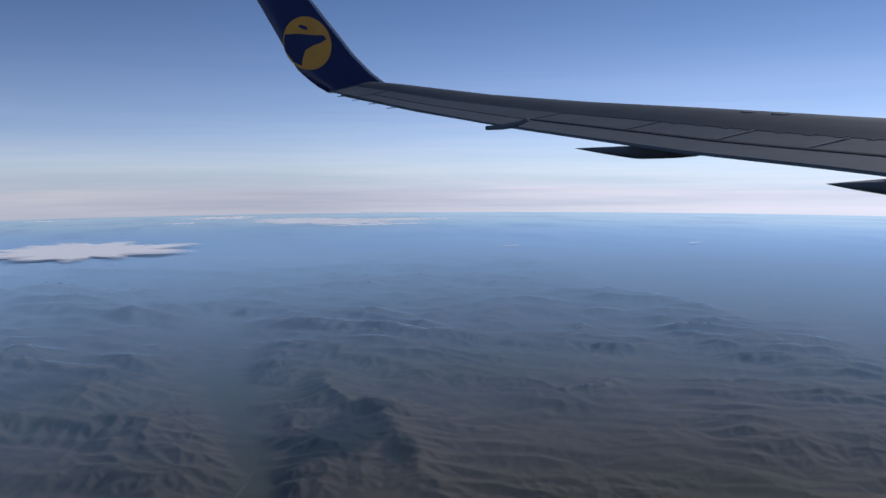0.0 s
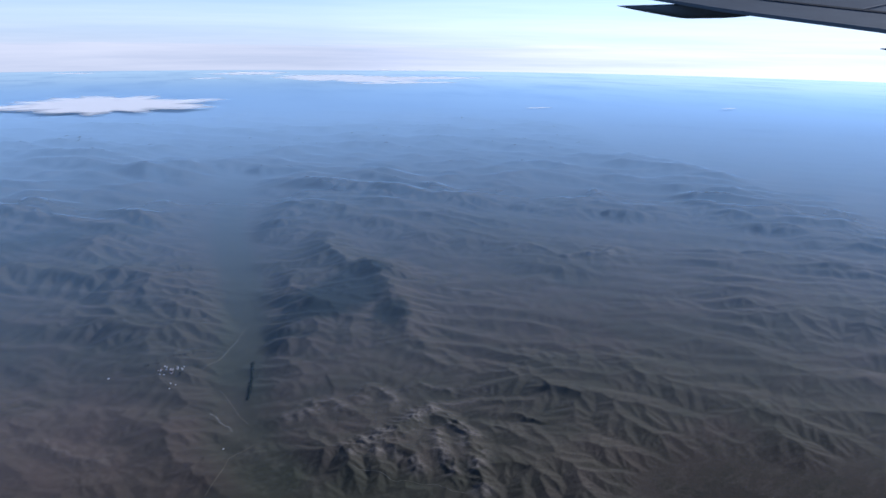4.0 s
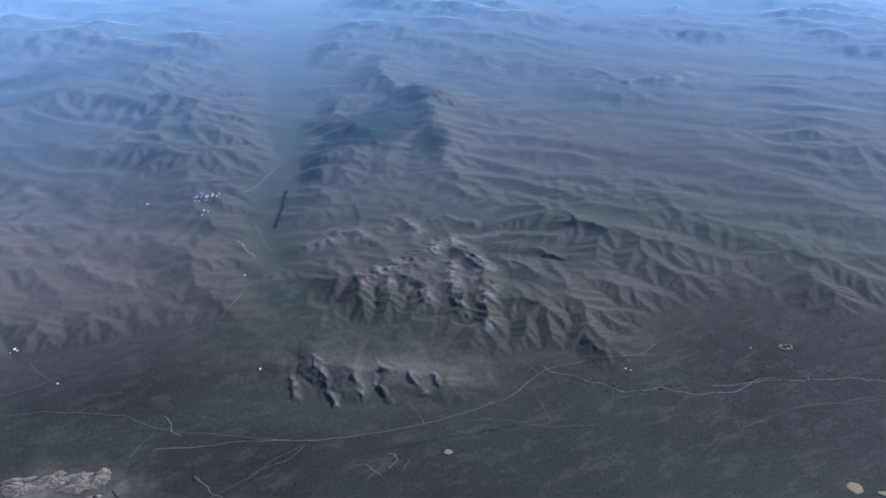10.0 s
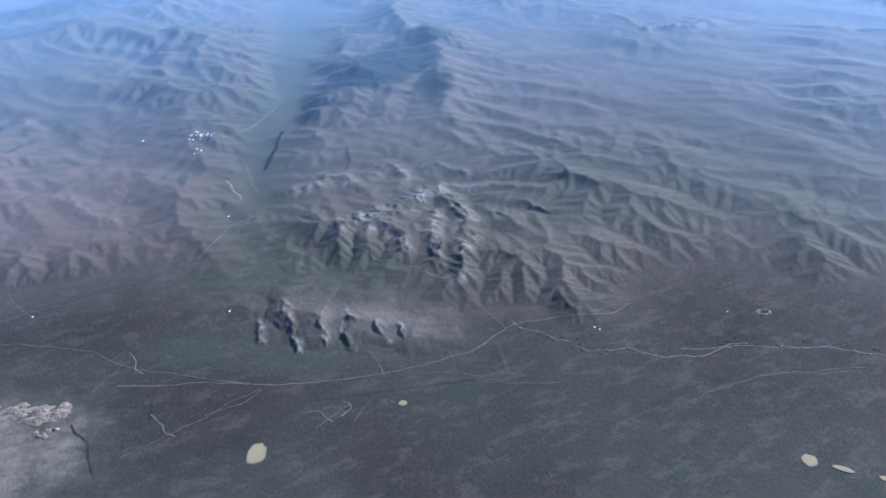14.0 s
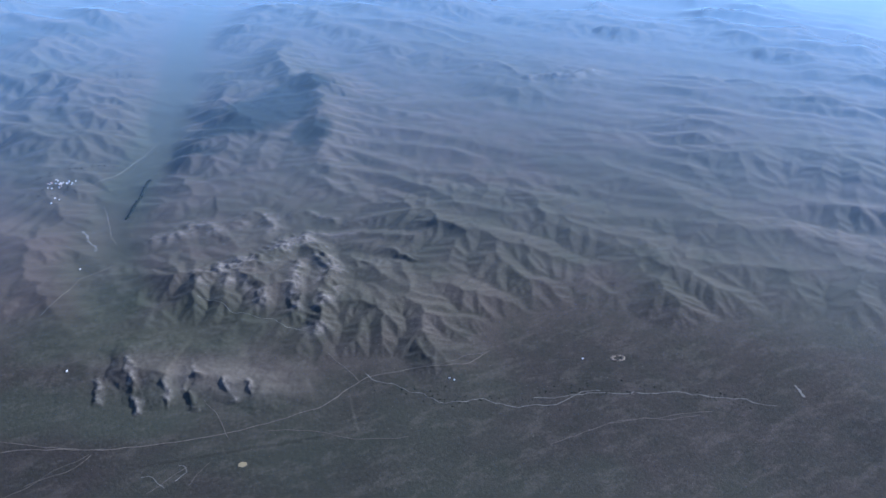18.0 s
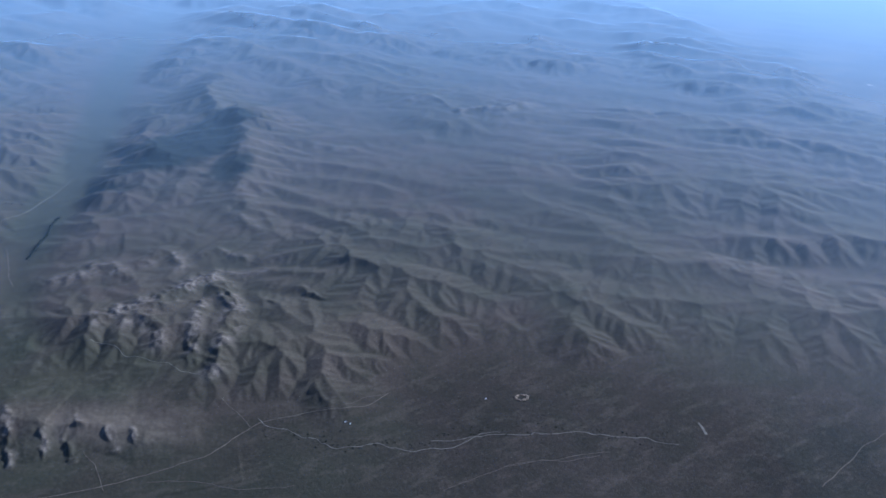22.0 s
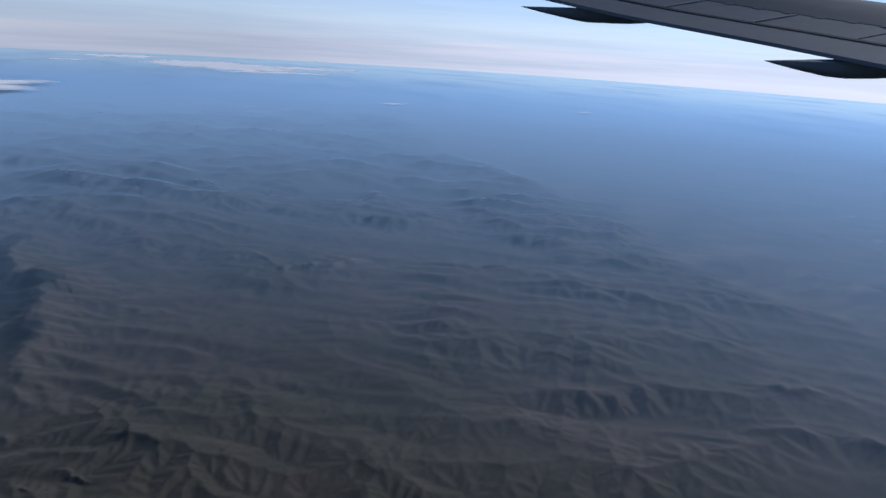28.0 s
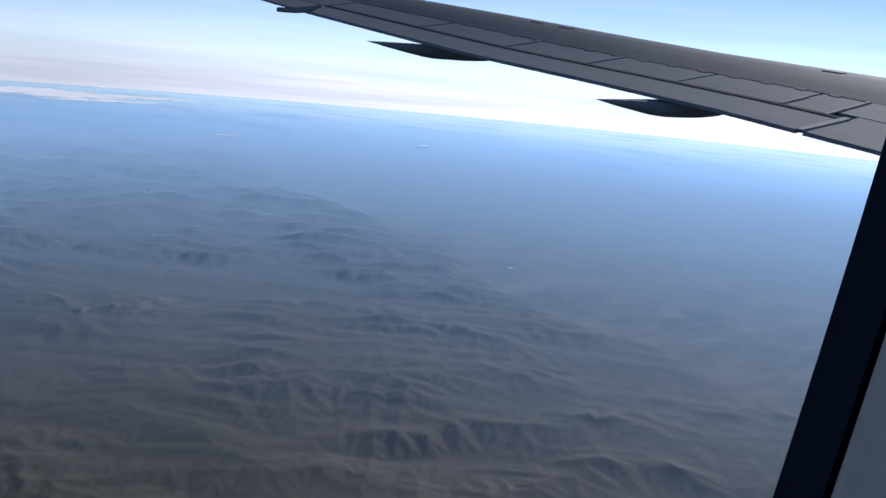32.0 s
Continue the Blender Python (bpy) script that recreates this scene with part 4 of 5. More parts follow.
for k, (cx, cy, rx, ry, turn) in enumerate(((4.04, 3.72, 0.065, 0.04, -15), (4.66, 3.62, 0.07, 0.045, 20), (4.78, 2.34, 0.10, 0.035, -18), (4.74, 2.23, 0.08, 0.03, -18), (4.37, 2.09, 0.11, 0.07, -8))):
    patch("field", cx, cy, rx, ry, turn, CROP, "dark ploughed field on the open plain", "field", seed=k, square=True)
for k in range(4):
    ribbon("field_strip", [(4.22 - 0.045 * k, 1.74 - 0.035 * k), (4.28 - 0.03 * k, 1.50)], 0.011, CROP, "narrow dark strip of ploughed land", "field", wob=0.0, seed=70 + k)
for k, (cx, cy, rx, ry, turn) in enumerate(((5.49, 3.80, 0.05, 0.018, -45), (5.51, 3.62, 0.035, 0.012, -40), (5.585, 3.51, 0.04, 0.012, -40), (5.53, 3.24, 0.04, 0.02, -20), (5.66, 3.155, 0.03, 0.014, -20), (5.80, 3.12, 0.035, 0.014, -10), (5.88, 3.07, 0.03, 0.012, -10), (5.13, 2.75, 0.03, 0.01, -20), (4.02, 3.08, 0.02, 0.01, 0), (5.92, 5.84, 0.06, 0.03, -45), (6.01, 6.0, 0.05, 0.02, -30))):
    patch("salt_pan", cx, cy, rx, ry, turn, SALT, "small white salt pan on the plain", "salt pan", seed=k + 9, rag=0.4)

# ---- ponds ----
MILKY = plain_mat("milky_water", (0.202, 0.162, 0.090), 0.8, 0, 0.05, 30)
MILKY.node_tree.nodes["Principled BSDF"].inputs["Specular IOR Level"].default_value = 0.1
SHORE = plain_mat("shore_mud", (0.099, 0.090, 0.072), 0.95, 0, 0.2, 80)


def pond(cx, cy, rx, ry, turn, seed, label):
    edge = patch("pond", cx, cy, rx * 1.12, ry * 1.12, turn, SHORE, label, "pond", 0.0006, seed, "", 0.12, "ponds")
    water = patch("water", cx, cy, rx, ry, turn, MILKY, "still milky water", "", 0.0010, seed, "", 0.12)
    water.parent = edge


pond(0.349, 0.991, 0.0155, 0.0215, -15, 4, "round pale settling pond on the dry steppe")
pond(1.240, 0.806, 0.0115, 0.0125, 0, 8, "round pale settling pond beside a track")
pond(1.283, 0.779, 0.016, 0.0055, -35, 11, "narrow pale pool beside a round pond")
pond(1.338, 0.748, 0.010, 0.005, -30, 21, "small pale pool in a row of pools")
pond(1.390, 0.723, 0.012, 0.005, -20, 23, "small pale pool in a row of pools")
pond(0.606, 1.068, 0.007, 0.006, 0, 14, "very small pale pool on the steppe")


# ---- aircraft wing ----
SKIN = plain_mat("grey_wing_paint", (0.092, 0.108, 0.128), 0.8, 0.0, 0.10, 0.8)
PANEL = plain_mat("worn_panel_paint", (0.130, 0.150, 0.172), 0.8, 0.0, 0.10, 1.1)
FLAPPAINT = plain_mat("flap_paint", (0.130, 0.150, 0.172), 0.82, 0.0, 0.08, 1.3)
# Underside grey lifted above the skin tone to make up for its shade.
UNDER = plain_mat("lifted_underside_grey", (0.16, 0.18, 0.205), 0.7, 0.0, 0.1, 0.9)
GROOVE = plain_mat("dark_joint", (0.045, 0.050, 0.058), 0.95, 0.0, 0.1, 3)
BRIGHT = plain_mat("pale_line_paint", (0.23, 0.23, 0.23), 0.8, 0.0, 0.05, 3)
NAVY = plain_mat("navy_paint", (0.016, 0.020, 0.085), 0.28, 0.0, 0.12, 0.7)
YELLOW = plain_mat("yellow_paint", (0.60, 0.28, 0.035), 0.4, 0.0, 0.15, 1.0)
POLISHED = plain_mat("polished_leading_edge", (0.55, 0.56, 0.58), 0.22, 0.85, 0.06, 1.5)

for m in (SKIN, PANEL, FLAPPAINT, UNDER, GROOVE, BRIGHT):
    m.node_tree.nodes["Principled BSDF"].inputs["Specular IOR Level"].default_value = 0.04
HUB = Vector((0.66, 0.0, EYE))


def wing_point(y, u, lift=0.0):
    """The upper skin at y outboard of the eye; u is 0 at the trailing edge and 1 at the leading edge."""
    chord = np.interp(y, [4, 10, 20, 36], [15, 12.5, 9.5, 3.6])
    rear = 9.49 + (36 - y) * 0.268
    foot = np.interp(y, [4, 7.7, 10.9, 14, 17.7, 21.6, 25.5, 30.4, 36], [-1.5, -0.86, -0.38, 0.0, 0.42, 0.98, 1.55, 2.40, 3.50])
    crest = np.interp(y, [4, 7, 10.5, 14.9, 17.4, 21.6, 25.9, 30, 34.5, 36], [0.15, 0.42, 0.76, 1.14, 1.42, 1.92, 2.40, 2.95, 3.72, 3.95])
    rise = np.interp(u, [0, 0.14, 0.3, 0.4, 0.5, 0.62, 0.8, 0.93, 1], [0, 0.22, 0.52, 0.77, 0.95, 1.0, 0.86, 0.62, 0.30])
    return HUB + Vector((rear + u * chord, y, foot + (crest - foot) * rise + lift + 0.08))


wing = new("aircraft_wing")
wing.location = HUB
tagged(wing, "grey airliner wing with an upturned navy winglet", "wing")
bpy.context.view_layer.update()


def wing_part(name, bm, mat, label="", parent=None):
    ob = part(name, bm, mat, None, label)
    host = parent or wing
    ob.parent = host
    ob.matrix_parent_inverse = wing.matrix_world.inverted() if host is wing else Matrix()
    if host is not wing:
        ob.matrix_parent_inverse = host.matrix_world.inverted()
    for f in ob.data.polygons:
        f.use_smooth = True
    ob.data.set_sharp_from_angle(angle=radians(35))
    return ob


def slab(y0, y1, u0, u1, ny, nu, thick, lift=0.0):
    """A curved plate of the wing's skin with thickness."""
    bm = bmesh.new()
    rows = []
    for side in (0, 1):
        rows.append([[bm.verts.new(wing_point(y0 + (y1 - y0) * j / ny, u0 + (u1 - u0) * i / nu, lift - side * thick)) for i in range(nu + 1)] for j in range(ny + 1)])
    up, dn = rows
    for j in range(ny):
        for i in range(nu):
            bm.faces.new((up[j][i], up[j][i + 1], up[j + 1][i + 1], up[j + 1][i]))
            bm.faces.new((dn[j][i], dn[j + 1][i], dn[j + 1][i + 1], dn[j][i + 1]))
    for j in range(ny):
        bm.faces.new((up[j][0], up[j + 1][0], dn[j + 1][0], dn[j][0]))
        bm.faces.new((up[j][nu], dn[j][nu], dn[j + 1][nu], up[j + 1][nu]))
    for i in range(nu):
        bm.faces.new((up[0][i], dn[0][i], dn[0][i + 1], up[0][i + 1]))
        bm.faces.new((up[ny][i], up[ny][i + 1], dn[ny][i + 1], dn[ny][i]))
    bmesh.ops.recalc_face_normals(bm, faces=bm.faces)
    return bm


def tube(pts, radius, sides=8, taper=None):
    bm = bmesh.new()
    rings = []
    for k, p in enumerate(pts):
        p = Vector(p)
        way = (Vector(pts[min(k + 1, len(pts) - 1)]) - Vector(pts[max(k - 1, 0)])).normalized()
        a = way.cross(Vector((0, 0, 1))).normalized()
        b = a.cross(way)
        rr = radius * (taper[k] if taper else 1)
        rings.append([bm.verts.new(p + rr * (math.cos(2 * math.pi * i / sides) * a + math.sin(2 * math.pi * i / sides) * b)) for i in range(sides)])
    for r0, r1 in zip(rings[:-1], rings[1:]):
        for i in range(sides):
            bm.faces.new((r0[i], r0[(i + 1) % sides], r1[(i + 1) % sides], r1[i]))
    bm.faces.new(rings[0][::-1])
    bm.faces.new(rings[-1])
    bmesh.ops.recalc_face_normals(bm, faces=bm.faces)
    return bm


wing_part("upper_skin", slab(4, 36, 0.302, 0.94, 64, 16, 0.22), SKIN)
wing_part("rear_skin", slab(4.2, 35.8, 0.015, 0.31, 64, 8, 0.05, -0.045), SKIN)
wing_part("leading_edge", slab(4, 36, 0.94, 1.0, 40, 3, 0.25), POLISHED, "polished bare metal leading edge")
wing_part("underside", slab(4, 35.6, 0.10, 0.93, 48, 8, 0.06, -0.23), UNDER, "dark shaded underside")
# trailing surfaces, from the tip inwards
wing_part("tip_trailing_panel", slab(33.6, 36, 0.0, 0.30, 5, 6, 0.07), FLAPPAINT)
wing_part("aileron", slab(24.7, 33.5, 0.0, 0.138, 16, 4, 0.07), FLAPPAINT)
wing_part("aileron_hinge_panel", slab(24.7, 33.5, 0.144, 0.30, 16, 4, 0.06), PANEL)
wing_part("outboard_flap", slab(9.25, 24.6, 0.0, 0.138, 26, 4, 0.09), FLAPPAINT)
wing_part("inboard_flap", slab(4.0, 9.1, 0.0, 0.175, 8, 4, 0.09), FLAPPAINT)
wing_part("inboard_panel", slab(4.0, 9.55, 0.18, 0.30, 8, 4, 0.06), PANEL)
wing_part("fixed_panel", slab(21.0, 24.6, 0.146, 0.30, 6, 4, 0.06), PANEL)
for a, b in ((18.05, 20.9), (15.55, 17.98), (13.1, 15.48), (10.62, 13.03), (9.62, 10.55)):
    wing_part("spoiler", slab(a, b, 0.148, 0.297, 5, 4, 0.06), PANEL)
for a, b, u0, u1 in ((17.98, 18.05, 0.15, 0.29), (15.48, 15.55, 0.15, 0.29), (10.55, 10.62, 0.15, 0.24), (9.55, 9.62, 0.145, 0.30), (9.1, 9.25, 0.0, 0.15)):
    wing_part("panel_gap", slab(a, b, u0, u1, 1, 4, 0.03, 0.030), BRIGHT, "pale strip along the panel gap")
wing_part("flap_joint", slab(9.3, 24.6, 0.1365, 0.1500, 30, 1, 0.05, 0.020), GROOVE, "dark joint ahead of the flap")
wing_part("aileron_joint", slab(24.7, 33.5, 0.137, 0.1445, 20, 1, 0.05, 0.006), GROOVE, "dark joint ahead of the aileron")
wing_part("skin_joint", slab(9.6, 24.6, 0.297, 0.3035, 30, 1, 0.05, 0.006), GROOVE)
for k in range(14):
    y = 10.2 + k * 0.78
    wing_part("hinge_cover", slab(y, y + 0.22, 0.290, 0.308, 1, 2, 0.04, 0.014), SKIN)
for y, w in ((19.6, 0.35), (18.6, 0.45), (11.3, 0.5)):
    wing_part("stencil_mark", slab(y, y + w, 0.50, 0.515, 1, 1, 0.02, 0.02), BRIGHT, "small pale stencilled mark")
wing_part("light_fitting", tube([wing_point(11.0, 0.6), wing_point(11.0, 0.6, 0.10)], 0.05), GROOVE)


def fairing(y, x0, x1, z0, deep, wide):
    """A flap-track fairing, shaped like a canoe, below the trailing edge."""
    bm = bmesh.new()
    rings, n, m = [], 18, 14
    for k in range(n + 1):
        t = k / n
        x = x0 + (x1 - x0) * t
        swell_ = max(0.03, (min(1.0, t / 0.42)) ** 0.85 * (1 - max(0.0, (t - 0.55) / 0.45) ** 2.2) ** 0.5)
        zc = z0 + 0.04
        ring = []
        for i in range(m):
            a = 2 * math.pi * i / m
            zz = math.sin(a)
            # a flat deck above a sharp edge, a deep round flank below
            h = 0.05 * swell_ if zz > 0 else deep * swell_
            ring.append(bm.verts.new(HUB + Vector((x, y + wide * swell_ * math.copysign(abs(math.cos(a)) ** 0.7, math.cos(a)), zc + 0.10 * t + h * math.copysign(abs(zz) ** 0.8, zz)))))
        rings.append(ring)
    for r0, r1 in zip(rings[:-1], rings[1:]):
        for i in range(m):
            bm.faces.new((r0[i], r0[(i + 1) % m], r1[(i + 1) % m], r1[i]))
    bm.faces.new(rings[0][::-1])
    bm.faces.new(rings[-1])
    bmesh.ops.recalc_face_normals(bm, faces=bm.faces)
    return bm


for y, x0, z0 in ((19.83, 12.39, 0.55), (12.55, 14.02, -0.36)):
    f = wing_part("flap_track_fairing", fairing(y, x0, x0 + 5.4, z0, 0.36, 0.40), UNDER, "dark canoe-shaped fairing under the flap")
wing_part("tab_actuator", tube([HUB + Vector(p) for p in ((12.30, 25.42, 1.42), (12.55, 24.7, 1.42), (12.70, 24.1, 1.45), (12.95, 23.6, 1.62))], 0.085, 8, (0.9, 1, 1, 0.6)), FLAPPAINT, "bent grey actuator fairing at the aileron's end")
for y in (34.2, 33.0, 31.8, 30.5):
    p = wing_point(y, 0.0)
    wing_part("static_wick", tube([p + Vector((0.05, 0, -0.02)), p + Vector((-0.55, 0.05, -0.10))], 0.016, 5), GROOVE)

# winglet: its trailing and leading edges by height
HIGH = np.array([3.45, 3.75, 4.37, 5.2, 6.1, 7.46, 9.2, 9.9])
AFT = np.array([9.49, 8.95, 8.20, 7.72, 7.25, 6.50, 5.50, 5.15])
FORE = np.array([13.2, 12.62, 11.72, 10.88, 10.18, 9.10, 7.55, 6.55])


def winglet_point(h, u, side=0.0):
    z = 3.45 + (9.9 - 3.45) * h
    x = np.interp(z, HIGH, AFT) * (1 - u) + np.interp(z, HIGH, FORE) * u
    fat = 0.16 * math.sqrt(max(0.0, math.sin(math.pi * min(1, max(0, u)) ** 0.6))) * (1.15 - 0.6 * h)
    return HUB + Vector((x, 36.0 + 0.85 * h + 0.1 * math.sin(h * 3) + side * fat, z))


def leaf(u0, u1, nu, grow=0.0):
    bm = bmesh.new()
    nh = 26
    sides = []
    for s in (-1, 1):
        sides.append([[bm.verts.new(winglet_point(k / nh, u0 + (u1 - u0) * i / nu, s) + Vector((0, s * (grow + 0.012), 0))) for i in range(nu + 1)] for k in range(nh + 1)])
    a, b = sides
    for k in range(nh):
        for i in range(nu):
            bm.faces.new((a[k][i], a[k][i + 1], a[k + 1][i + 1], a[k + 1][i]))
            bm.faces.new((b[k][i], b[k + 1][i], b[k + 1][i + 1], b[k][i + 1]))
        bm.faces.new((a[k][0], a[k + 1][0], b[k + 1][0], b[k][0]))
        bm.faces.new((a[k][nu], b[k][nu], b[k + 1][nu], a[k + 1][nu]))
    for i in range(nu):
        bm.faces.new((a[0][i], b[0][i], b[0][i + 1], a[0][i + 1]))
        bm.faces.new((a[nh][i], a[nh][i + 1], b[nh][i + 1], b[nh][i]))
    bmesh.ops.recalc_face_normals(bm, faces=bm.faces)
    return bm


winglet = wing_part("winglet", leaf(0.0, 0.93, 10), NAVY, "navy blue upturned winglet")
wing_part("winglet_leading_edge", leaf(0.93, 1.0, 3, 0.004), POLISHED, "polished metal edge", winglet)


def badge(points, lift):
    """A flat plate on the winglet's inner face, from places given as (forward, up)."""
    bm = bmesh.new()
    ring = []
    for x, z in points:
        ring.append(bm.verts.new(HUB + Vector((x, 36.0 + 0.85 * (z - 3.45) / 6.45 - lift, z))))
    bm.faces.new(ring)
    bmesh.ops.triangulate(bm, faces=bm.faces[:], ngon_method="EAR_CLIP")
    out = bmesh.ops.extrude_face_region(bm, geom=bm.faces[:])
    bmesh.ops.translate(bm, verts=[v for v in out["geom"] if isinstance(v, bmesh.types.BMVert)], vec=(0, 0.01, 0))
    bmesh.ops.recalc_face_normals(bm, faces=bm.faces)
    return bm


def blob(cx, cz, rx, rz, turn=0.0, n=30, a0=0.0, a1=360.0):
    t = radians(turn)
    out = []
    for k in range(n):
        a = radians(a0 + (a1 - a0) * k / n)
        u, w = rx * math.cos(a), rz * math.sin(a)
        out.append((cx + u * math.cos(t) - w * math.sin(t), cz + u * math.sin(t) + w * math.cos(t)))
    return out


disc = wing_part("emblem_disc", badge(blob(8.62, 5.62, 1.10, 1.20), 0.17), YELLOW, "round yellow emblem", winglet)
wing_part("emblem_bar", badge([(7.62, 5.95), (8.2, 6.02), (8.9, 6.0), (9.35, 6.02), (9.5, 5.85), (9.25, 5.68), (8.9, 5.55), (8.5, 5.3), (8.35, 4.9), (8.3, 4.60), (7.95, 4.75), (7.62, 5.2), (7.56, 5.6)], 0.19), NAVY, "plain navy shape on the emblem", winglet)
wing_part("emblem_spot", badge(blob(8.45, 6.32, 0.22, 0.09, -15, 16), 0.19), NAVY, "", winglet)

wing.scale, wing.location.x, wing.location.z = (2.5, 2.5, 2.5), HUB.x - 0.28, HUB.z - 0.18

# ---- cabin side wall with the window's edge ----
RUBBER = plain_mat("black_window_seal", (0.014, 0.018, 0.028), 0.95, 0.0, 0.1, 60)
RUBBER.node_tree.nodes["Principled BSDF"].inputs["Specular IOR Level"].default_value = 0.0
TRIM = plain_mat("beige_cabin_trim", (0.36, 0.32, 0.27), 0.7, 0.0, 0.06, 90, 0.1)


def edge_x(z):
    """The window's forward edge at the pane, which bows a little."""
    return 1.578 + 0.185 * (z - 1.0) - 0.15 * (z - 1.0) ** 2


def trim_x(z):
    return 1.474 + 0.215 * (z - 1.0) - 0.15 * (z - 1.0) ** 2


def upright(prof, z0, z1, n):
    """An upright moulding: prof(z) gives its cross-section as (x, y) places."""
    bm = bmesh.new()
    rings = [[bm.verts.new((px, py, z0 + (z1 - z0) * k / n)) for px, py in prof(z0 + (z1 - z0) * k / n)] for k in range(n + 1)]
    m = len(rings[0])
    for r0, r1 in zip(rings[:-1], rings[1:]):
        for i in range(m):
            bm.faces.new((r0[i], r0[(i + 1) % m], r1[(i + 1) % m], r1[i]))
    bm.faces.new(rings[0][::-1])
    bm.faces.new(rings[-1])
    bmesh.ops.recalc_face_normals(bm, faces=bm.faces)
    return bm


def trim_profile(z):
    x, rr = trim_x(z), 0.010
    nose = [(x + rr - rr * math.sin(a), 0.115 - rr * math.cos(a)) for a in np.linspace(0, math.pi, 9)]
    return nose + [(x + 0.09, 0.135), (1.95, 0.16), (1.95, 0.10), (x + 0.1, 0.100)]


def seal_profile(z):
    x, e = trim_x(z), edge_x(z)
    return [(x + 0.006, 0.127), (x + 0.05, 0.160), (e, 0.185), (e + 0.004, 0.192), (e + 0.04, 0.192), (x + 0.10, 0.150), (x + 0.05, 0.129)]


cabin = part("wall_cabin", upright(trim_profile, 0.60, 1.34, 30), TRIM)
tagged(cabin, "beige moulded cabin side wall beside the window", "wall", kind="structure")
seal = part("window_frame", upright(seal_profile, 0.60, 1.34, 30), RUBBER)
tagged(seal, "dark reveal and seal of the cabin window", "window", kind="structure")
for ob in (cabin, seal):
    for f in ob.data.polygons:
        f.use_smooth = True
    ob.data.set_sharp_from_angle(angle=radians(40))

# ---- village, farms, quarry ----
WALLS = plain_mat("whitewash", (0.50, 0.48, 0.45), 0.8, 0, 0.1, 300)
ROOFS = (plain_mat("pale_tin_roof", (0.55, 0.55, 0.56), 0.45, 0.3, 0.1, 300), plain_mat("red_roof", (0.30, 0.12, 0.09), 0.7, 0, 0.1, 300), plain_mat("blue_tin_roof", (0.16, 0.22, 0.34), 0.5, 0.2, 0.1, 300))


def house(cx, cy, w, d, h, turn, roof, label):
    z = float(lie(cx, cy)[0])
    base = new("house")
    base.location, base.rotation_euler = (cx, cy, z), (0, 0, radians(turn))
    bm = bmesh.new()
    bmesh.ops.create_cube(bm, size=1, matrix=Matrix.Translation((0, 0, h * 0.5 - 0.0008)) @ Matrix.Diagonal((w, d, h + 0.0016, 1)))
    part("wall", bm, WALLS, base)
    bm = bmesh.new()
    e = 1.12
    v = [bm.verts.new(p) for p in ((-w / 2 * e, -d / 2 * e, h), (w / 2 * e, -d / 2 * e, h), (w / 2 * e, d / 2 * e, h), (-w / 2 * e, d / 2 * e, h), (-w / 2 * e, 0, h * 1.55), (w / 2 * e, 0, h * 1.55))]
    for q in ((0, 1, 5, 4), (2, 3, 4, 5), (1, 2, 5), (3, 0, 4), (3, 2, 1, 0)):
        bm.faces.new([v[i] for i in q])
    part("roof", bm, ROOFS[roof], base)
    tagged(base, label, "house", group="houses of the village")


rng = random.Random(11)
for k in range(34):
    a, q = rng.uniform(0, 6.28), rng.random() ** 0.7
    cx, cy = 0.168 + 0.042 * q * math.cos(a), 2.285 + 0.034 * q * math.sin(a)
    kind = rng.choice((0, 0, 0, 1, 2))
    house(cx, cy, rng.uniform(0.0024, 0.0046), rng.uniform(0.002, 0.003), rng.uniform(0.0010, 0.0018), rng.uniform(0, 90), kind, ("small white village house with a pale tin roof", "small white village house with a red roof", "small white village house with a blue roof")[kind])
for cx, cy, s in ((-0.229, 1.613, 0.006), (-0.222, 1.606, 0.005), (-0.236, 1.604, 0.004), (-0.118, 1.466, 0.004), (0.287, 1.398, 0.004), (0.264, 1.815, 0.004), (-0.006, 2.305, 0.006), (0.16, 2.20, 0.004), (0.172, 2.19, 0.004), (0.155, 2.17, 0.004), (1.30, 1.21, 0.0035), (1.012, 1.205, 0.0035), (1.02, 1.198, 0.003)):
    house(cx, cy, s, s * 0.6, s * 0.4, rng.uniform(0, 90), 0, "lonely white farmhouse with a pale tin roof")

SPOIL = plain_mat("quarry_spoil", (0.150, 0.122, 0.092), 0.95, 0, 0.35, 70, 0.3)


def heap(cx, cy, rx, ry, h, turn, seed):
    r, a = np.meshgrid(np.linspace(0, 1, 9), np.linspace(0, 2 * np.pi, 28, endpoint=False), indexing="ij")
    k = 1 + 0.4 * fbm(np.cos(a) * 1.6 + seed, np.sin(a) * 1.6, 3, seed)
    u, w = r * k * rx * np.cos(a), r * k * ry * np.sin(a)
    c, q = math.cos(radians(turn)), math.sin(radians(turn))
    x, y = cx + u * c - w * q, cy + u * q + w * c
    z = lie(x.ravel(), y.ravel()).reshape(x.shape) + h * (1 - r ** 1.6) * (0.7 + 0.5 * np.abs(fbm(u * 160 + seed, w * 160, 3, seed))) + 0.0006
    return tagged(grid_mesh("spoil_heap", x, y, z, SPOIL, True), "pale heap of quarry spoil on bare ground", "spoil heap", group="spoil heaps")


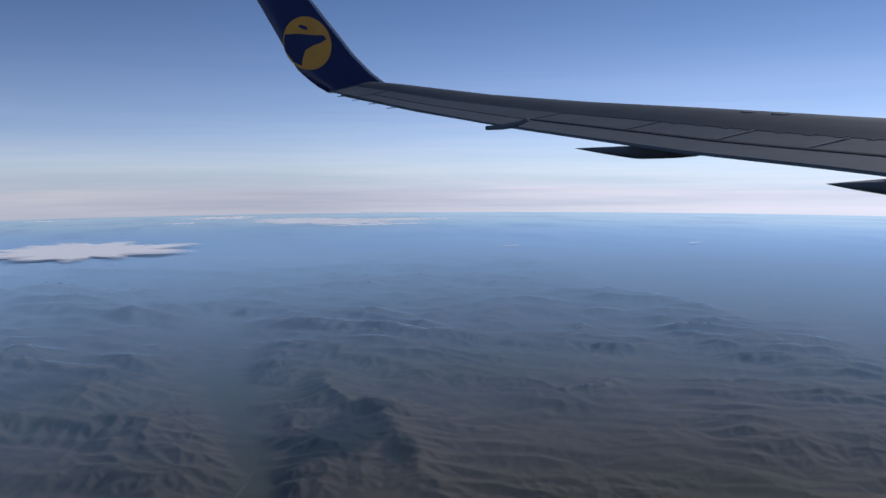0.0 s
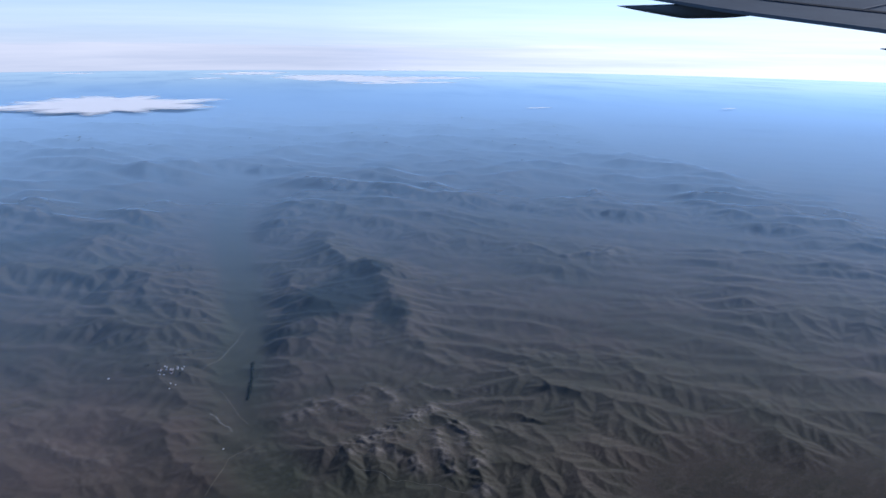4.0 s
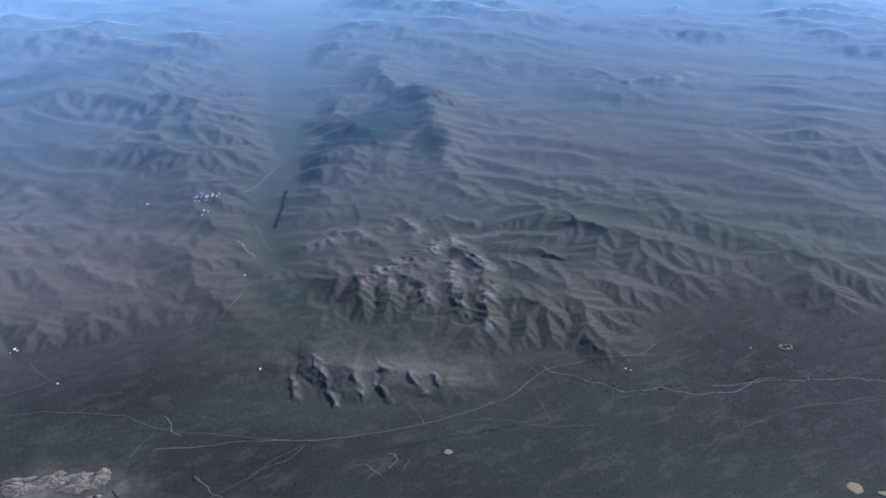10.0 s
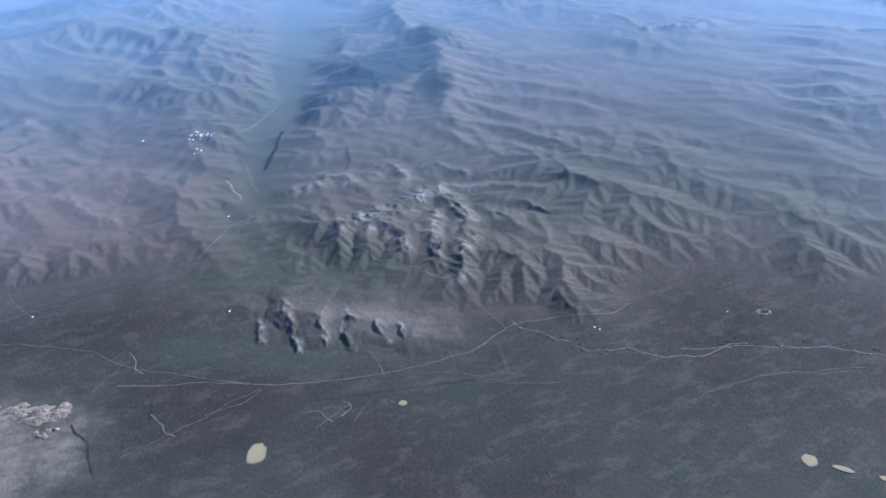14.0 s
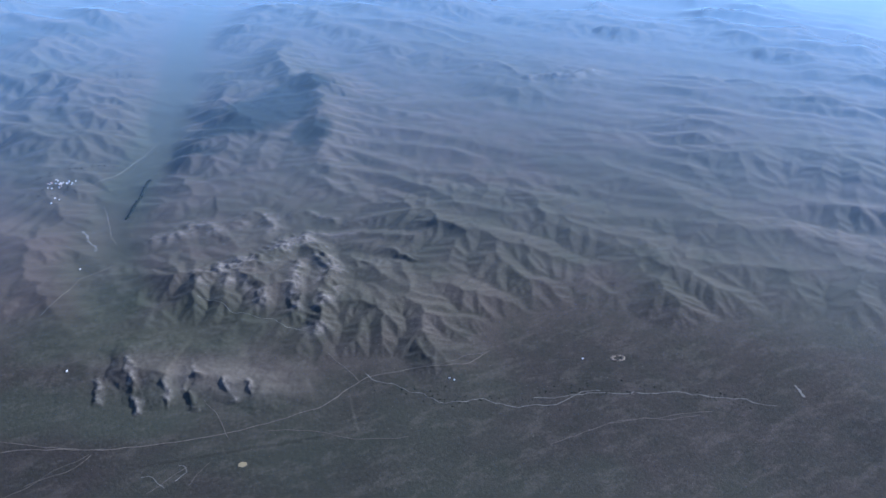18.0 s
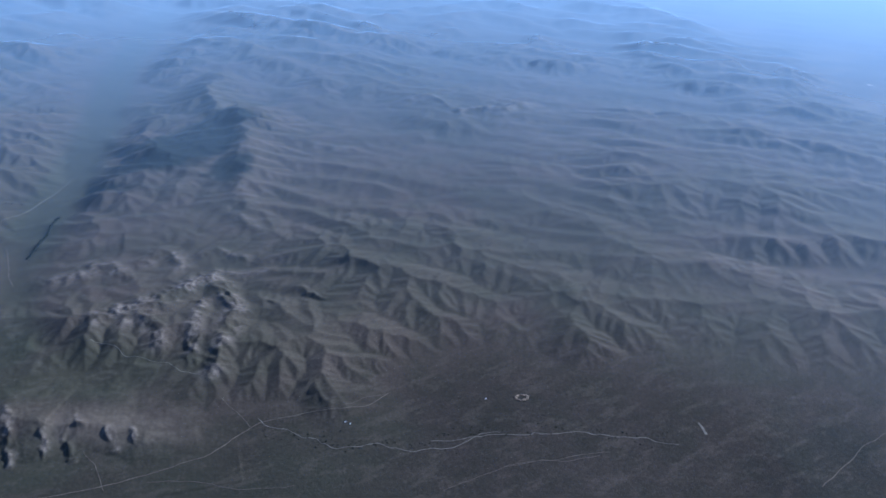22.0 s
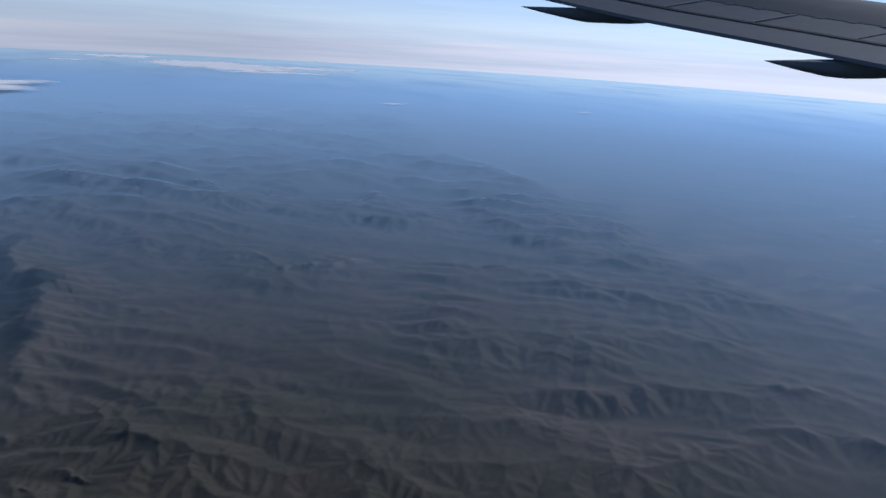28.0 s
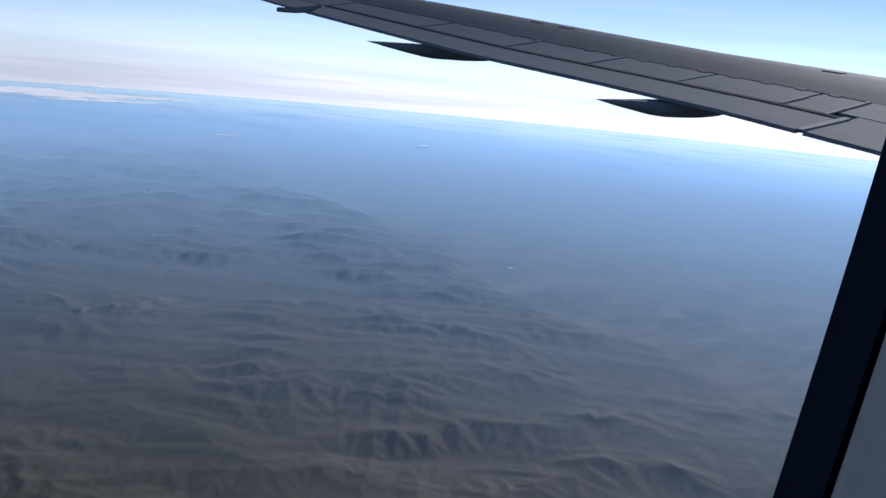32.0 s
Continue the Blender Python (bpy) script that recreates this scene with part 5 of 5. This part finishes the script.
for k in range(22):
    heap(rng.uniform(-0.15, 0.012), 1.163 + rng.uniform(-0.028, 0.028), rng.uniform(0.012, 0.028), rng.uniform(0.007, 0.014), rng.uniform(0.0015, 0.004), rng.uniform(-20, 20), k + 3)
for k in range(6):
    heap(rng.uniform(-0.035, 0.012), rng.uniform(1.095, 1.118), rng.uniform(0.005, 0.010), rng.uniform(0.004, 0.007), rng.uniform(0.001, 0.003), rng.uniform(-20, 20), k + 40)
for k in range(7):
    a = 0.3 + k * 0.9
    heap(1.372 + 0.013 * math.cos(a), 1.194 + 0.008 * math.sin(a), 0.006, 0.003, 0.0015, math.degrees(a) + 90, k + 60)


# ---- bushes ----
SHRUB = plain_mat("dark_scrub", (0.012, 0.016, 0.012), 0.95, 0, 0.3, 300)


def bushes(lines, size, gap, spread_, label, seed):
    """Rows of small round scrub, one joined mesh of uneven clumps."""
    pick = random.Random(seed)
    spots = []
    for pts in lines:
        for (ax, ay), (bx, by) in zip(pts[:-1], pts[1:]):
            for k in range(int(math.hypot(bx - ax, by - ay) / gap) + 1):
                u = pick.random()
                spots.append((ax + (bx - ax) * u + pick.gauss(0, spread_), ay + (by - ay) * u + pick.gauss(0, spread_), size * pick.uniform(0.5, 1.3)))
    bm = bmesh.new()
    for (cx, cy, s), cz in zip(spots, lie([q[0] for q in spots], [q[1] for q in spots])):
        low = [bm.verts.new((cx + s * pick.uniform(0.7, 1.2) * math.cos(a), cy + s * pick.uniform(0.7, 1.2) * math.sin(a), cz - 0.0004)) for a in np.linspace(0, 5.24, 6)]
        mid = [bm.verts.new((v.co.x * 0.75 + cx * 0.25, v.co.y * 0.75 + cy * 0.25, cz + s * pick.uniform(0.35, 0.6))) for v in low]
        tip = bm.verts.new((cx, cy, cz + s * 0.7))
        for i in range(6):
            j = (i + 1) % 6
            bm.faces.new((low[i], low[j], mid[j], mid[i]))
            bm.faces.new((mid[i], mid[j], tip))
    ob = part("scrub", bm, SHRUB)
    return tagged(ob, label, "bushes", kind="stuff")


bushes([[(0.353, 2.062), (0.366, 2.11), (0.377, 2.17)], [(0.377, 2.17), (0.39, 2.24), (0.404, 2.331)]], 0.0035, 0.0016, 0.0022, "dark scrub along the edge of the flat valley", 5)
bushes([[(0.87, 1.22), (1.0, 1.15), (1.19, 1.10)], [(1.17, 1.13), (1.35, 1.10), (1.46, 1.06), (1.60, 1.0)]], 0.0015, 0.005, 0.012, "sparse dark scrub beside the dry stream", 6)
bushes([[(0.08, 2.33), (0.2, 2.38), (0.3, 2.45)], [(0.12, 2.25), (0.22, 2.25)]], 0.0025, 0.006, 0.012, "a few dark bushes round the village", 7)
